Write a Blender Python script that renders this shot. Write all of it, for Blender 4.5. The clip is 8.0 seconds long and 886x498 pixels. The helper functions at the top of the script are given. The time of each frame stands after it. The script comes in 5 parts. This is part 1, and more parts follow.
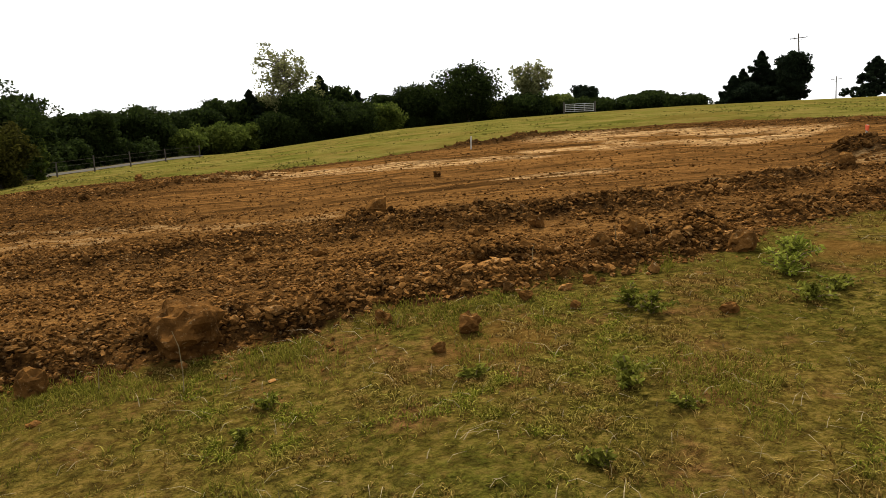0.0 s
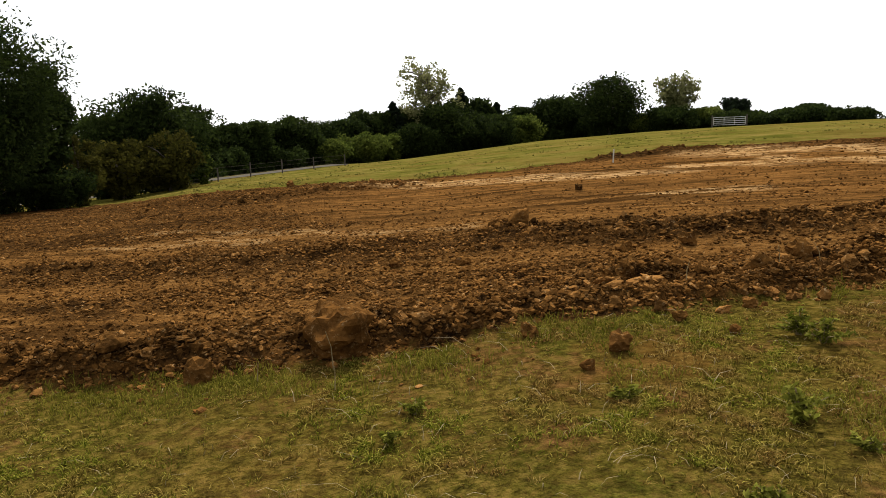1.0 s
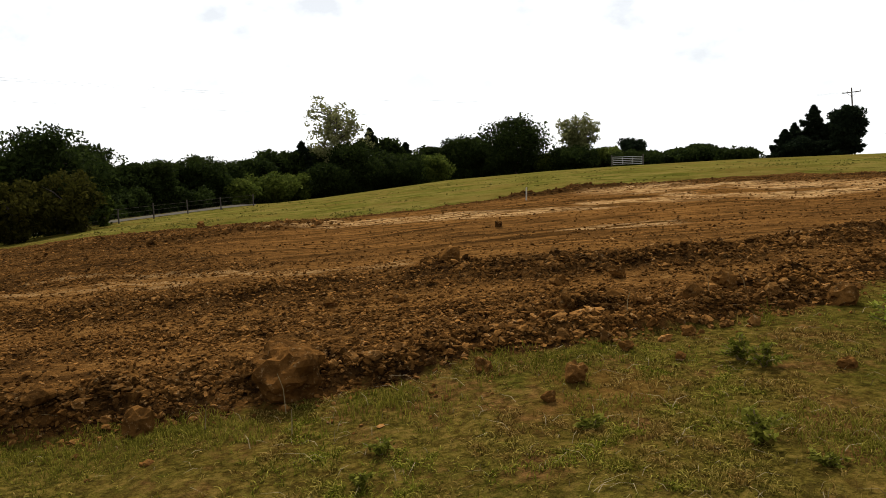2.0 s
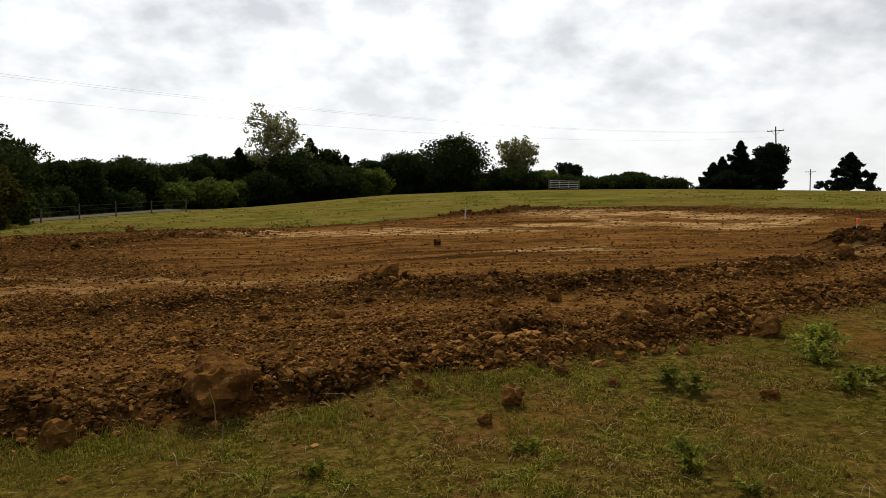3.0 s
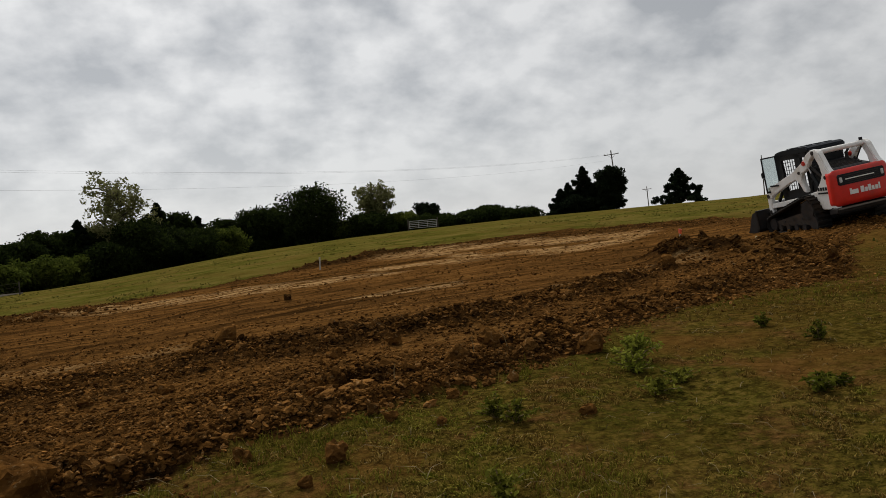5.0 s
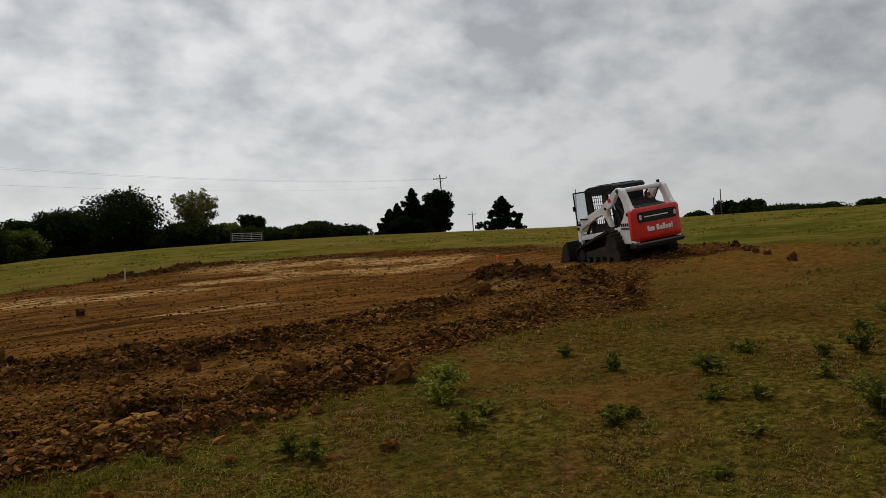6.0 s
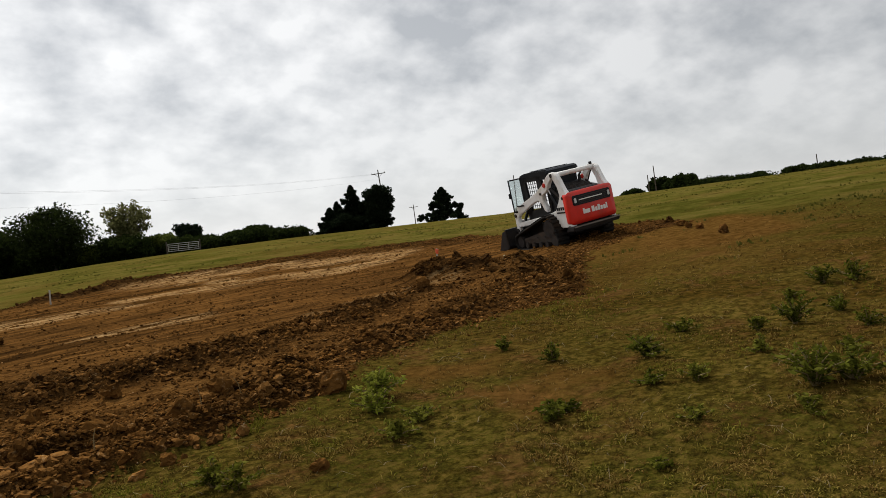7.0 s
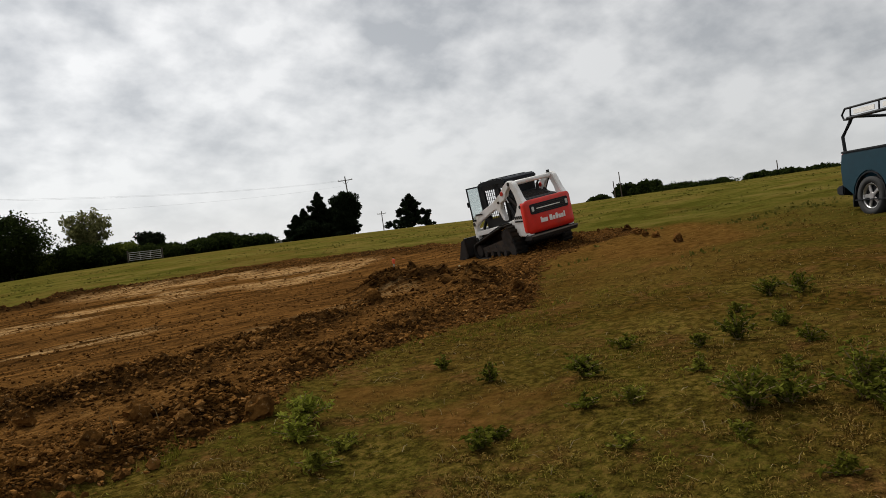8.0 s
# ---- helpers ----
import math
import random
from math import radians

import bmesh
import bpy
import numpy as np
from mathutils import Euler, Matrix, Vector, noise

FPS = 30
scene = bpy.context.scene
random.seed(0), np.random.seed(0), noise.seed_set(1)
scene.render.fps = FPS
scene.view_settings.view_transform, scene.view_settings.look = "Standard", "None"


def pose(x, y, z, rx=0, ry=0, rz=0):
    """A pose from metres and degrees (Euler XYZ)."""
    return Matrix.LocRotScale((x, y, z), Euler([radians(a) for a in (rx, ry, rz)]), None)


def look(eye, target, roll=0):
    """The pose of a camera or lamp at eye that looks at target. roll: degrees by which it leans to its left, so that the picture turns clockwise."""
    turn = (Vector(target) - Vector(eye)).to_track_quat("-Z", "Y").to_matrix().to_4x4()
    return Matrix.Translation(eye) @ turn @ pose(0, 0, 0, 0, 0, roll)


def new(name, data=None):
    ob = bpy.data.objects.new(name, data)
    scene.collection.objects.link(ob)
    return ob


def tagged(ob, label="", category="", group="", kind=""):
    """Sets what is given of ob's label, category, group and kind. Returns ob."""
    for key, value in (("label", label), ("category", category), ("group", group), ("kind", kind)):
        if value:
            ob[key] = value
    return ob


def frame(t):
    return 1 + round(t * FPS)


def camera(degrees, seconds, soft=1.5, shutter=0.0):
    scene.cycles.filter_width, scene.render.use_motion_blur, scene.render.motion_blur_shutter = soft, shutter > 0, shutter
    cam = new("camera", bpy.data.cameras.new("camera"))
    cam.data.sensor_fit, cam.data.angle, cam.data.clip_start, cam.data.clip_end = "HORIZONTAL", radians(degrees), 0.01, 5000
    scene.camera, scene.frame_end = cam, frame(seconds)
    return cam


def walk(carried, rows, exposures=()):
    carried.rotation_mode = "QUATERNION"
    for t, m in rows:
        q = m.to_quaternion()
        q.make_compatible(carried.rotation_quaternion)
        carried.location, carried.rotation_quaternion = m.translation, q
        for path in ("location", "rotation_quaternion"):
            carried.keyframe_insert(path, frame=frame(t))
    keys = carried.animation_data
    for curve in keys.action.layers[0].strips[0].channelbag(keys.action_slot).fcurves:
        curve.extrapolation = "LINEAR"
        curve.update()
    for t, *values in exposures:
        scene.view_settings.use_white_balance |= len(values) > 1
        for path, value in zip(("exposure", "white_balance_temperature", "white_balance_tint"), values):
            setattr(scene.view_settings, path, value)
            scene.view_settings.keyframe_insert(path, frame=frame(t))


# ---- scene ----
# ---------------------------------------------------------------- camera
cam = camera(63.10, 8.0, soft=0.85)
PATH = [  # seconds, x, y, z, tilt, lean, turn
    (0.0, 0.000, -0.000, 1.565, 79.87, 2.15, -2.38),
    (0.5, -0.026, 0.005, 1.570, 82.56, 2.53, 1.43),
    (1.0, -0.111, 0.037, 1.558, 81.14, 1.54, 8.37),
    (1.5, -0.285, 0.030, 1.560, 83.85, 1.50, 7.83),
    (2.0, -0.400, 0.014, 1.548, 84.02, 1.73, 1.09),
    (2.2, -0.427, 0.004, 1.558, 85.16, -1.00, -3.57),
    (3.3, -0.444, 0.026, 1.573, 85.25, -1.24, -3.69),
    (3.5, -0.432, 0.027, 1.567, 84.53, 0.13, -1.91),
    (4.0, -0.444, 0.031, 1.560, 84.22, 0.59, 1.30),
    (4.5, -0.335, 0.030, 1.572, 85.64, 1.15, -3.77),
    (5.0, -0.049, 0.017, 1.586, 88.42, 4.76, -14.51),
    (5.2, 0.056, 0.036, 1.574, 85.93, 4.45, -19.31),
    (6.3, 0.198, 0.249, 1.650, 89.47, 2.68, -29.69),
    (6.5, 0.243, 0.281, 1.658, 87.79, 3.85, -31.03),
    (7.0, 0.424, 0.328, 1.662, 88.17, 6.00, -32.55),
    (7.5, 0.714, 0.344, 1.702, 87.06, 9.17, -29.40),
    (8.0, 0.830, 0.378, 1.705, 88.40, 6.27, -34.98),
]
walk(cam, [(t, pose(x, y, z, rx, ry, rz)) for t, x, y, z, rx, ry, rz in PATH],
     exposures=[(0.0, 1.70), (1.5, 1.54), (2.0, 1.28), (3.5, 0.92), (4.0, 1.24), (4.5, 1.20), (5.0, 0.38), (6.5, 0.34), (7.0, 0.74), (7.5, 0.50), (8.0, 0.65)])

# ---------------------------------------------------------------- light
SUN_AZ, SUN_EL = -8.0, 52.0
world = bpy.data.worlds.new("overcast_sky")
scene.world = world
world.use_nodes = True
wn, wl = world.node_tree.nodes, world.node_tree.links
wn.clear()


def wnode(kind, **inputs):
    n = wn.new(kind)
    for key, value in inputs.items():
        n.inputs[key.replace("_", " ")].default_value = value
    return n


def wmath(op, a, b=None):
    n = wn.new("ShaderNodeMath")
    n.operation = op
    for i, v in enumerate((a, b)):
        if v is None:
            continue
        if isinstance(v, (int, float)):
            n.inputs[i].default_value = v
        else:
            wl.new(v, n.inputs[i])
    return n.outputs[0]


coord = wn.new("ShaderNodeTexCoord")
sep = wn.new("ShaderNodeSeparateXYZ")
wl.new(coord.outputs["Generated"], sep.inputs[0])
lift = wmath("ADD", wmath("MAXIMUM", sep.outputs["Z"], 0.0), 0.50)
flat = wn.new("ShaderNodeCombineXYZ")
wl.new(wmath("DIVIDE", sep.outputs["X"], lift), flat.inputs["X"])
wl.new(wmath("DIVIDE", sep.outputs["Y"], lift), flat.inputs["Y"])
big = wnode("ShaderNodeTexNoise", Scale=3.4, Detail=7.0, Roughness=0.50, Distortion=0.0)
small = wnode("ShaderNodeTexNoise", Scale=11.0, Detail=6.0, Roughness=0.52)
wl.new(flat.outputs[0], big.inputs["Vector"])
wl.new(flat.outputs[0], small.inputs["Vector"])
puff = wmath("ADD", wmath("MULTIPLY", big.outputs["Fac"], 0.58), wmath("MULTIPLY", small.outputs["Fac"], 0.42))
ramp = wn.new("ShaderNodeValToRGB")
ramp.color_ramp.elements[0].position, ramp.color_ramp.elements[0].color = 0.38, (0.54, 0.56, 0.585, 1)
ramp.color_ramp.elements[1].position, ramp.color_ramp.elements[1].color = 0.585, (1.06, 1.06, 1.055, 1)
wl.new(puff, ramp.inputs[0])
# the cloud sheet is thinner, so brighter, towards the sun
toward = wn.new("ShaderNodeVectorMath")
toward.operation = "DOT_PRODUCT"
wl.new(coord.outputs["Generated"], toward.inputs[0])
toward.inputs[1].default_value = (math.sin(radians(SUN_AZ)) * math.cos(radians(30)), math.cos(radians(SUN_AZ)) * math.cos(radians(30)), math.sin(radians(30)))
glow = wmath("ADD", wmath("MULTIPLY", wmath("POWER", wmath("MAXIMUM", toward.outputs["Value"], 0.0), 2.5), 0.42), 0.77)
sheet = wn.new("ShaderNodeVectorMath")
sheet.operation = "SCALE"
low = wn.new("ShaderNodeMix")
low.data_type = "RGBA"
low.inputs[7].default_value = (0.98, 0.99, 1.0, 1)
wl.new(wmath("POWER", wmath("SUBTRACT", 1.0, wmath("MINIMUM", wmath("MAXIMUM", sep.outputs["Z"], 0.0), 1.0)), 8.0), low.inputs[0])
wl.new(ramp.outputs[0], low.inputs[6])
wl.new(low.outputs[2], sheet.inputs[0])
wl.new(glow, sheet.inputs["Scale"])
air = wn.new("ShaderNodeTexSky")
air.sky_type, air.sun_disc = "NISHITA", False
air.sun_elevation, air.sun_rotation = radians(SUN_EL), radians(SUN_AZ)
bg_air, bg_sheet = wn.new("ShaderNodeBackground"), wn.new("ShaderNodeBackground")
bg_air.inputs["Strength"].default_value = 0.06
bg_sheet.inputs["Strength"].default_value = 0.53
wl.new(air.outputs[0], bg_air.inputs["Color"])
wl.new(sheet.outputs[0], bg_sheet.inputs["Color"])
both = wn.new("ShaderNodeMixShader")
both.inputs["Fac"].default_value = 0.92
wl.new(bg_air.outputs[0], both.inputs[1])
wl.new(bg_sheet.outputs[0], both.inputs[2])
wout = wn.new("ShaderNodeOutputWorld")
wl.new(both.outputs[0], wout.inputs["Surface"])

sun = new("sun", bpy.data.lights.new("sun", "SUN"))
sun.data.energy, sun.data.angle, sun.data.color = 2.1, radians(9), (1.0, 0.95, 0.87)
sx, sy, sz = (math.sin(radians(SUN_AZ)) * math.cos(radians(SUN_EL)), math.cos(radians(SUN_AZ)) * math.cos(radians(SUN_EL)), math.sin(radians(SUN_EL)))
sun.matrix_world = look((sx * 80, sy * 80, sz * 80), (0, 0, 0))


# ---------------------------------------------------------------- materials
class Mat:
    """A node material under construction."""

    def __init__(self, name, rough=0.8, metal=0.0, spec=0.3):
        self.m = bpy.data.materials.new(name)
        self.m.use_nodes = True
        self.n, self.l = self.m.node_tree.nodes, self.m.node_tree.links
        self.b = self.n["Principled BSDF"]
        self.b.inputs["Roughness"].default_value = rough
        self.b.inputs["Metallic"].default_value = metal
        self.b.inputs["Specular IOR Level"].default_value = spec
        self.geo = self.n.new("ShaderNodeNewGeometry")
        self.tex = self.n.new("ShaderNodeTexCoord")

    def noise(self, scale, detail=5.0, rough=0.6, stretch=None, world=True):
        t = self.n.new("ShaderNodeTexNoise")
        t.inputs["Scale"].default_value, t.inputs["Detail"].default_value, t.inputs["Roughness"].default_value = scale, detail, rough
        src = self.geo.outputs["Position"] if world else self.tex.outputs["Object"]
        if stretch:
            mp = self.n.new("ShaderNodeMapping")
            mp.inputs["Scale"].default_value = stretch[:3]
            if len(stretch) > 3:
                mp.inputs["Rotation"].default_value = (0, 0, stretch[3])
            self.l.new(src, mp.inputs[0])
            src = mp.outputs[0]
        self.l.new(src, t.inputs["Vector"])
        return t.outputs["Fac"]

    def ramp(self, fac, *stops):
        r = self.n.new("ShaderNodeValToRGB")
        e = r.color_ramp.elements
        while len(e) < len(stops):
            e.new(0.5)
        for s, (p, c) in zip(e, stops):
            s.position, s.color = p, (*c, 1)
        self.l.new(fac, r.inputs[0])
        return r.outputs[0]

    def mix(self, fac, a, b, how="MIX"):
        x = self.n.new("ShaderNodeMix")
        x.data_type, x.blend_type = "RGBA", how
        for v, k in ((fac, 0), (a, 6), (b, 7)):
            if isinstance(v, (int, float)):
                x.inputs[k].default_value = v
            elif isinstance(v, tuple):
                x.inputs[k].default_value = (*v, 1)
            else:
                self.l.new(v, x.inputs[k])
        return x.outputs[2]

    def math(self, op, a, b=0.0, c=None):
        x = self.n.new("ShaderNodeMath")
        x.operation = op
        for i, v in enumerate((a, b, c)):
            if v is None:
                continue
            if isinstance(v, (int, float)):
                x.inputs[i].default_value = v
            else:
                self.l.new(v, x.inputs[i])
        return x.outputs[0]

    def step(self, v, lo, hi):
        x = self.n.new("ShaderNodeMapRange")
        x.inputs[1].default_value, x.inputs[2].default_value = lo, hi
        self.l.new(v, x.inputs[0])
        return x.outputs[0]

    def n_position_x(self):
        x = self.n.new("ShaderNodeSeparateXYZ")
        self.l.new(self.geo.outputs["Position"], x.inputs[0])
        return x.outputs[0]

    def attr(self, name):
        a = self.n.new("ShaderNodeAttribute")
        a.attribute_name = name
        return a.outputs["Fac"]

    def bump(self, h, strength=0.5, dist=0.02):
        b = self.n.new("ShaderNodeBump")
        b.inputs["Strength"].default_value, b.inputs["Distance"].default_value = strength, dist
        self.l.new(h, b.inputs["Height"])
        self.l.new(b.outputs[0], self.b.inputs["Normal"])
        return self

    def color(self, c):
        if isinstance(c, tuple):
            self.b.inputs["Base Color"].default_value = (*c, 1)
        else:
            self.l.new(c, self.b.inputs["Base Color"])
        return self

    def rough(self, v):
        self.l.new(v, self.b.inputs["Roughness"])
        return self


def plain(name, c, rough=0.6, metal=0.0, wear=0.25, dirt=None, scale=6.0, spec=0.4):
    """Paint, rubber or metal with faint blotches, and dust where dirt is given."""
    k = Mat(name, rough, metal, spec)
    dark = tuple(v * (1 - wear) for v in c)
    col = k.ramp(k.noise(scale, world=False), (0.3, dark), (0.65, c))
    if dirt:
        col = k.mix(k.step(k.noise(2.2, 7.0, 0.7, world=False), 0.50, 0.72), col, dirt)
    k.color(col).bump(k.noise(scale * 12, world=False), 0.12, 0.004)
    return k.m


# SOIL_DARK: dark topsoil, set near black to serve also as shade in cracks
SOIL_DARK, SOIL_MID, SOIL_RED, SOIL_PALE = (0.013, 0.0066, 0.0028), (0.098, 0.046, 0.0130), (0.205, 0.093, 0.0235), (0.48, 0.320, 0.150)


def soil_color(k):
    """Turned clay: dark lumps of topsoil, red clay and pale scraped streaks."""
    c = k.ramp(k.noise(5.5, 6.0, 0.66), (0.32, SOIL_DARK), (0.45, SOIL_MID), (0.60, SOIL_RED))
    red = k.step(k.noise(0.9, 4.0, 0.6, (0.25, 1.0, 1, 0.1)), 0.42, 0.58)
    c = k.mix(k.math("MULTIPLY", red, 0.6), c, SOIL_RED)
    dark = k.step(k.noise(0.55, 5.0, 0.65, (0.7, 1.5, 1, 0.15)), 0.50, 0.66)
    c = k.mix(k.math("MULTIPLY", dark, 0.35), c, SOIL_DARK)
    grit = k.step(k.noise(24.0, 4.0, 0.75), 0.58, 0.70)
    return k.mix(k.math("MULTIPLY", grit, 0.55), c, SOIL_PALE)


def ground_material():
    k = Mat("pasture_and_clay", 1.0, 0, 0.0)
    soil, trail = k.attr("soil"), k.attr("trail")
    pad = k.math("MULTIPLY", k.attr("pad"), k.math("SUBTRACT", 1.0, k.attr("row")))
    clay = soil_color(k)
    # scraped pad: long thin bands along the blade's passes
    bands = k.ramp(k.noise(2.6, 7.0, 0.66, (0.16, 2.0, 1, 0.10)), (0.36, SOIL_DARK), (0.45, SOIL_MID), (0.55, SOIL_RED), (0.68, (0.31, 0.150, 0.042)))
    mottled = k.ramp(k.noise(7.0, 6.0, 0.7, (0.5, 1.3, 1, 0.10)), (0.36, SOIL_DARK), (0.50, SOIL_MID), (0.64, SOIL_RED))
    scraped = k.mix(0.40, bands, mottled)
    # shade between the clods, painted as near-black gaps over generally darkened clay
    gap_shade = k.step(k.noise(16.0, 5.0, 0.7, (0.6, 1.3, 1, 0.1)), 0.50, 0.40)
    clay = k.mix(k.math("MULTIPLY_ADD", gap_shade, 0.50, 0.45), clay, SOIL_DARK)
    clay = k.mix(k.math("MULTIPLY", k.attr("row"), 0.85), clay, k.ramp(k.noise(9.0, 5.0, 0.7), (0.42, SOIL_DARK), (0.75, SOIL_MID)))
    clay = k.mix(k.math("MULTIPLY", k.attr("strip"), 0.5), clay, k.ramp(k.noise(7.0, 6.0, 0.72, (0.4, 1.6, 1, 0.1)), (0.40, SOIL_MID), (0.52, SOIL_RED), (0.66, (0.36, 0.185, 0.055))))
    clay = k.mix(k.math("MULTIPLY", pad, 0.88), clay, scraped)
    # ruts are dark streaks in the colour only, without relief of their own
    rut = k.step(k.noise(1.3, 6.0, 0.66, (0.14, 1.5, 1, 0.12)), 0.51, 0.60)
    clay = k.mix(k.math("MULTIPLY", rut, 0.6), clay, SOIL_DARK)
    # pale subsoil where the blade has cut deepest
    fleck = k.step(k.noise(4.2, 6.0, 0.74, (0.26, 1.9, 1, 0.1)), 0.46, 0.54)
    pale = k.math("MULTIPLY", k.attr("pale"), fleck)
    clay = k.mix(k.math("MULTIPLY", pale, 0.92), clay, k.ramp(k.noise(12.0, 5.0, 0.7), (0.35, (0.30, 0.155, 0.050)), (0.65, SOIL_PALE)))
    # short dry turf: olive, straw and bare brown spots, with painted shade in its dark ends
    turf = k.ramp(k.noise(0.9, 6.0, 0.62), (0.38, (0.050, 0.044, 0.005)), (0.50, (0.090, 0.064, 0.011)), (0.62, (0.165, 0.092, 0.021)))
    # near-black ends of these ramps paint the shade between blades and clumps
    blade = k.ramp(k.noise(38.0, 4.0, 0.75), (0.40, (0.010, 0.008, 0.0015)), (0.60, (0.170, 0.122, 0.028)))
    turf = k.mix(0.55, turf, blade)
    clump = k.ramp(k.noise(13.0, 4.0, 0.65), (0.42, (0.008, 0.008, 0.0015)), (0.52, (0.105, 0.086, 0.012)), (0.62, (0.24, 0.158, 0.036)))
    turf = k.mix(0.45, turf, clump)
    lush = k.step(k.noise(0.55, 4.0, 0.6), 0.48, 0.60)
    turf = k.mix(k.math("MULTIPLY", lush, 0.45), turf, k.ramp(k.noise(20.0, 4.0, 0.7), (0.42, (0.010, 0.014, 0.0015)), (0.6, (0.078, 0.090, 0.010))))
    # drier turf, its dark end lowered to paint in shadows among the tufts
    dryer = k.math("MULTIPLY", k.attr("dry"), k.step(k.noise(0.8, 5.0, 0.65), 0.34, 0.58))
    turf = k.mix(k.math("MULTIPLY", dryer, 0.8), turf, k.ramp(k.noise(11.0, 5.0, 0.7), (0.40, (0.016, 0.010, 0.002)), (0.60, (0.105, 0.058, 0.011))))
    bare = k.step(k.noise(1.5, 6.0, 0.72), 0.53, 0.63)
    turf = k.mix(k.math("MULTIPLY", bare, 0.75), turf, k.ramp(k.noise(15.0, 5.0, 0.7), (0.40, (0.045, 0.021, 0.006)), (0.62, (0.190, 0.094, 0.030))))
    far = k.attr("far")
    field = k.ramp(k.noise(0.35, 6.0, 0.7, (1, 1, 1)), (0.38, (0.056, 0.062, 0.009)), (0.50, (0.112, 0.104, 0.019)), (0.64, (0.180, 0.138, 0.036)))
    tussock = k.step(k.noise(1.2, 6.0, 0.74), 0.52, 0.62)
    field = k.mix(k.math("MULTIPLY", tussock, 0.75), field, (0.034, 0.034, 0.005))
    brown = k.step(k.noise(0.22, 5.0, 0.65), 0.48, 0.60)
    field = k.mix(k.math("MULTIPLY", brown, 0.5), field, (0.130, 0.080, 0.020))
    turf = k.mix(k.math("MULTIPLY", far, 0.75), turf, field)
    turf = k.mix(k.math("MULTIPLY", trail, 0.85), turf, k.ramp(k.noise(6.0, 6.0, 0.7), (0.35, (0.066, 0.030, 0.007)), (0.65, (0.180, 0.090, 0.022))))
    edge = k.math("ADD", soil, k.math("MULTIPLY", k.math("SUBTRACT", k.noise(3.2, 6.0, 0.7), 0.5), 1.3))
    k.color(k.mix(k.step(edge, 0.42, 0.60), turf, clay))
    h = k.math("ADD", k.noise(30.0, 5.0, 0.7), k.math("MULTIPLY", k.noise(9.0, 5.0, 0.65), 1.6))
    return k.bump(h, 1.0, 0.05).m


def clod_material(name, shade):
    k = Mat(name, 1.0, 0, 0.0)
    c = soil_color(k)
    tone = k.ramp(k.geo.outputs["Random Per Island"], (0.0, tuple(v * shade for v in (0.40, 0.38, 0.38))), (0.75, tuple(v * shade for v in (1.0, 1.0, 1.0))), (1.0, tuple(v * shade for v in (1.5, 1.55, 1.7))))
    k.color(k.mix(1.0, c, tone, "MULTIPLY"))
    return k.bump(k.math("ADD", k.noise(42.0, 5.0, 0.7), k.noise(13.0)), 0.8, 0.02).m


def leaf_material(name, dark, mid, light):
    k = Mat(name, 0.9, 0, 0.02)
    c = k.ramp(k.geo.outputs["Random Per Island"], (0.0, dark), (0.55, mid), (1.0, light))
    c = k.mix(0.35, c, k.ramp(k.noise(0.45, 3.0), (0.35, dark), (0.7, light)))
    k.color(c)
    thin = k.n.new("ShaderNodeBsdfTranslucent")
    k.l.new(c, thin.inputs["Color"])
    both_sides = k.n.new("ShaderNodeMixShader")
    both_sides.inputs[0].default_value = 0.38
    k.l.new(k.b.outputs[0], both_sides.inputs[1])
    k.l.new(thin.outputs[0], both_sides.inputs[2])
    k.l.new(both_sides.outputs[0], k.n["Material Output"].inputs["Surface"])
    return k.m


def grass_material():
    k = Mat("grass_blades", 0.9, 0, 0.0)
    patch = k.noise(1.3, 4.0, 0.55)
    dry = k.ramp(k.geo.outputs["Random Per Island"], (0.0, (0.044, 0.024, 0.005)), (0.55, (0.140, 0.083, 0.019)), (1.0, (0.31, 0.21, 0.060)))
    green = k.ramp(k.geo.outputs["Random Per Island"], (0.0, (0.026, 0.036, 0.003)), (0.6, (0.120, 0.122, 0.012)), (1.0, (0.29, 0.25, 0.044)))
    fine = k.noise(4.5, 4.0, 0.6)
    mixed = k.math("ADD", k.math("MULTIPLY", patch, 0.6), k.math("MULTIPLY", fine, 0.4))
    dryer = k.step(k.n_position_x(), 1.0, 6.0)
    c = k.mix(k.step(k.math("ADD", mixed, k.math("MULTIPLY", dryer, 0.13)), 0.43, 0.54), green, dry)
    k.color(c)
    thin = k.n.new("ShaderNodeBsdfTranslucent")
    k.l.new(c, thin.inputs["Color"])
    both_sides = k.n.new("ShaderNodeMixShader")
    both_sides.inputs[0].default_value = 0.3
    k.l.new(k.b.outputs[0], both_sides.inputs[1])
    k.l.new(thin.outputs[0], both_sides.inputs[2])
    k.l.new(both_sides.outputs[0], k.n["Material Output"].inputs["Surface"])
    return k.m


M_LUSH = leaf_material("lush_blades", (0.034, 0.038, 0.003), (0.115, 0.108, 0.010), (0.27, 0.220, 0.036))
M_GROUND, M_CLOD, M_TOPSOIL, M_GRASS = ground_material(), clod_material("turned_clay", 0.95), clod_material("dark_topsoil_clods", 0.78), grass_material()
M_FLAKE = clod_material("dry_clay_flakes", 0.95)
M_BOULDER = clod_material("dry_clay_clod", 1.1)
M_BROKEN, M_SOD = clod_material("broken_clay", 0.8), clod_material("dark_sod", 0.38)
M_TUFT = leaf_material("dull_tufts", (0.050, 0.050, 0.009), (0.095, 0.090, 0.016), (0.16, 0.135, 0.03))
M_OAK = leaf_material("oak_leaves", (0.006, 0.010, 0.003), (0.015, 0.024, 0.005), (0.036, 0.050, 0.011))
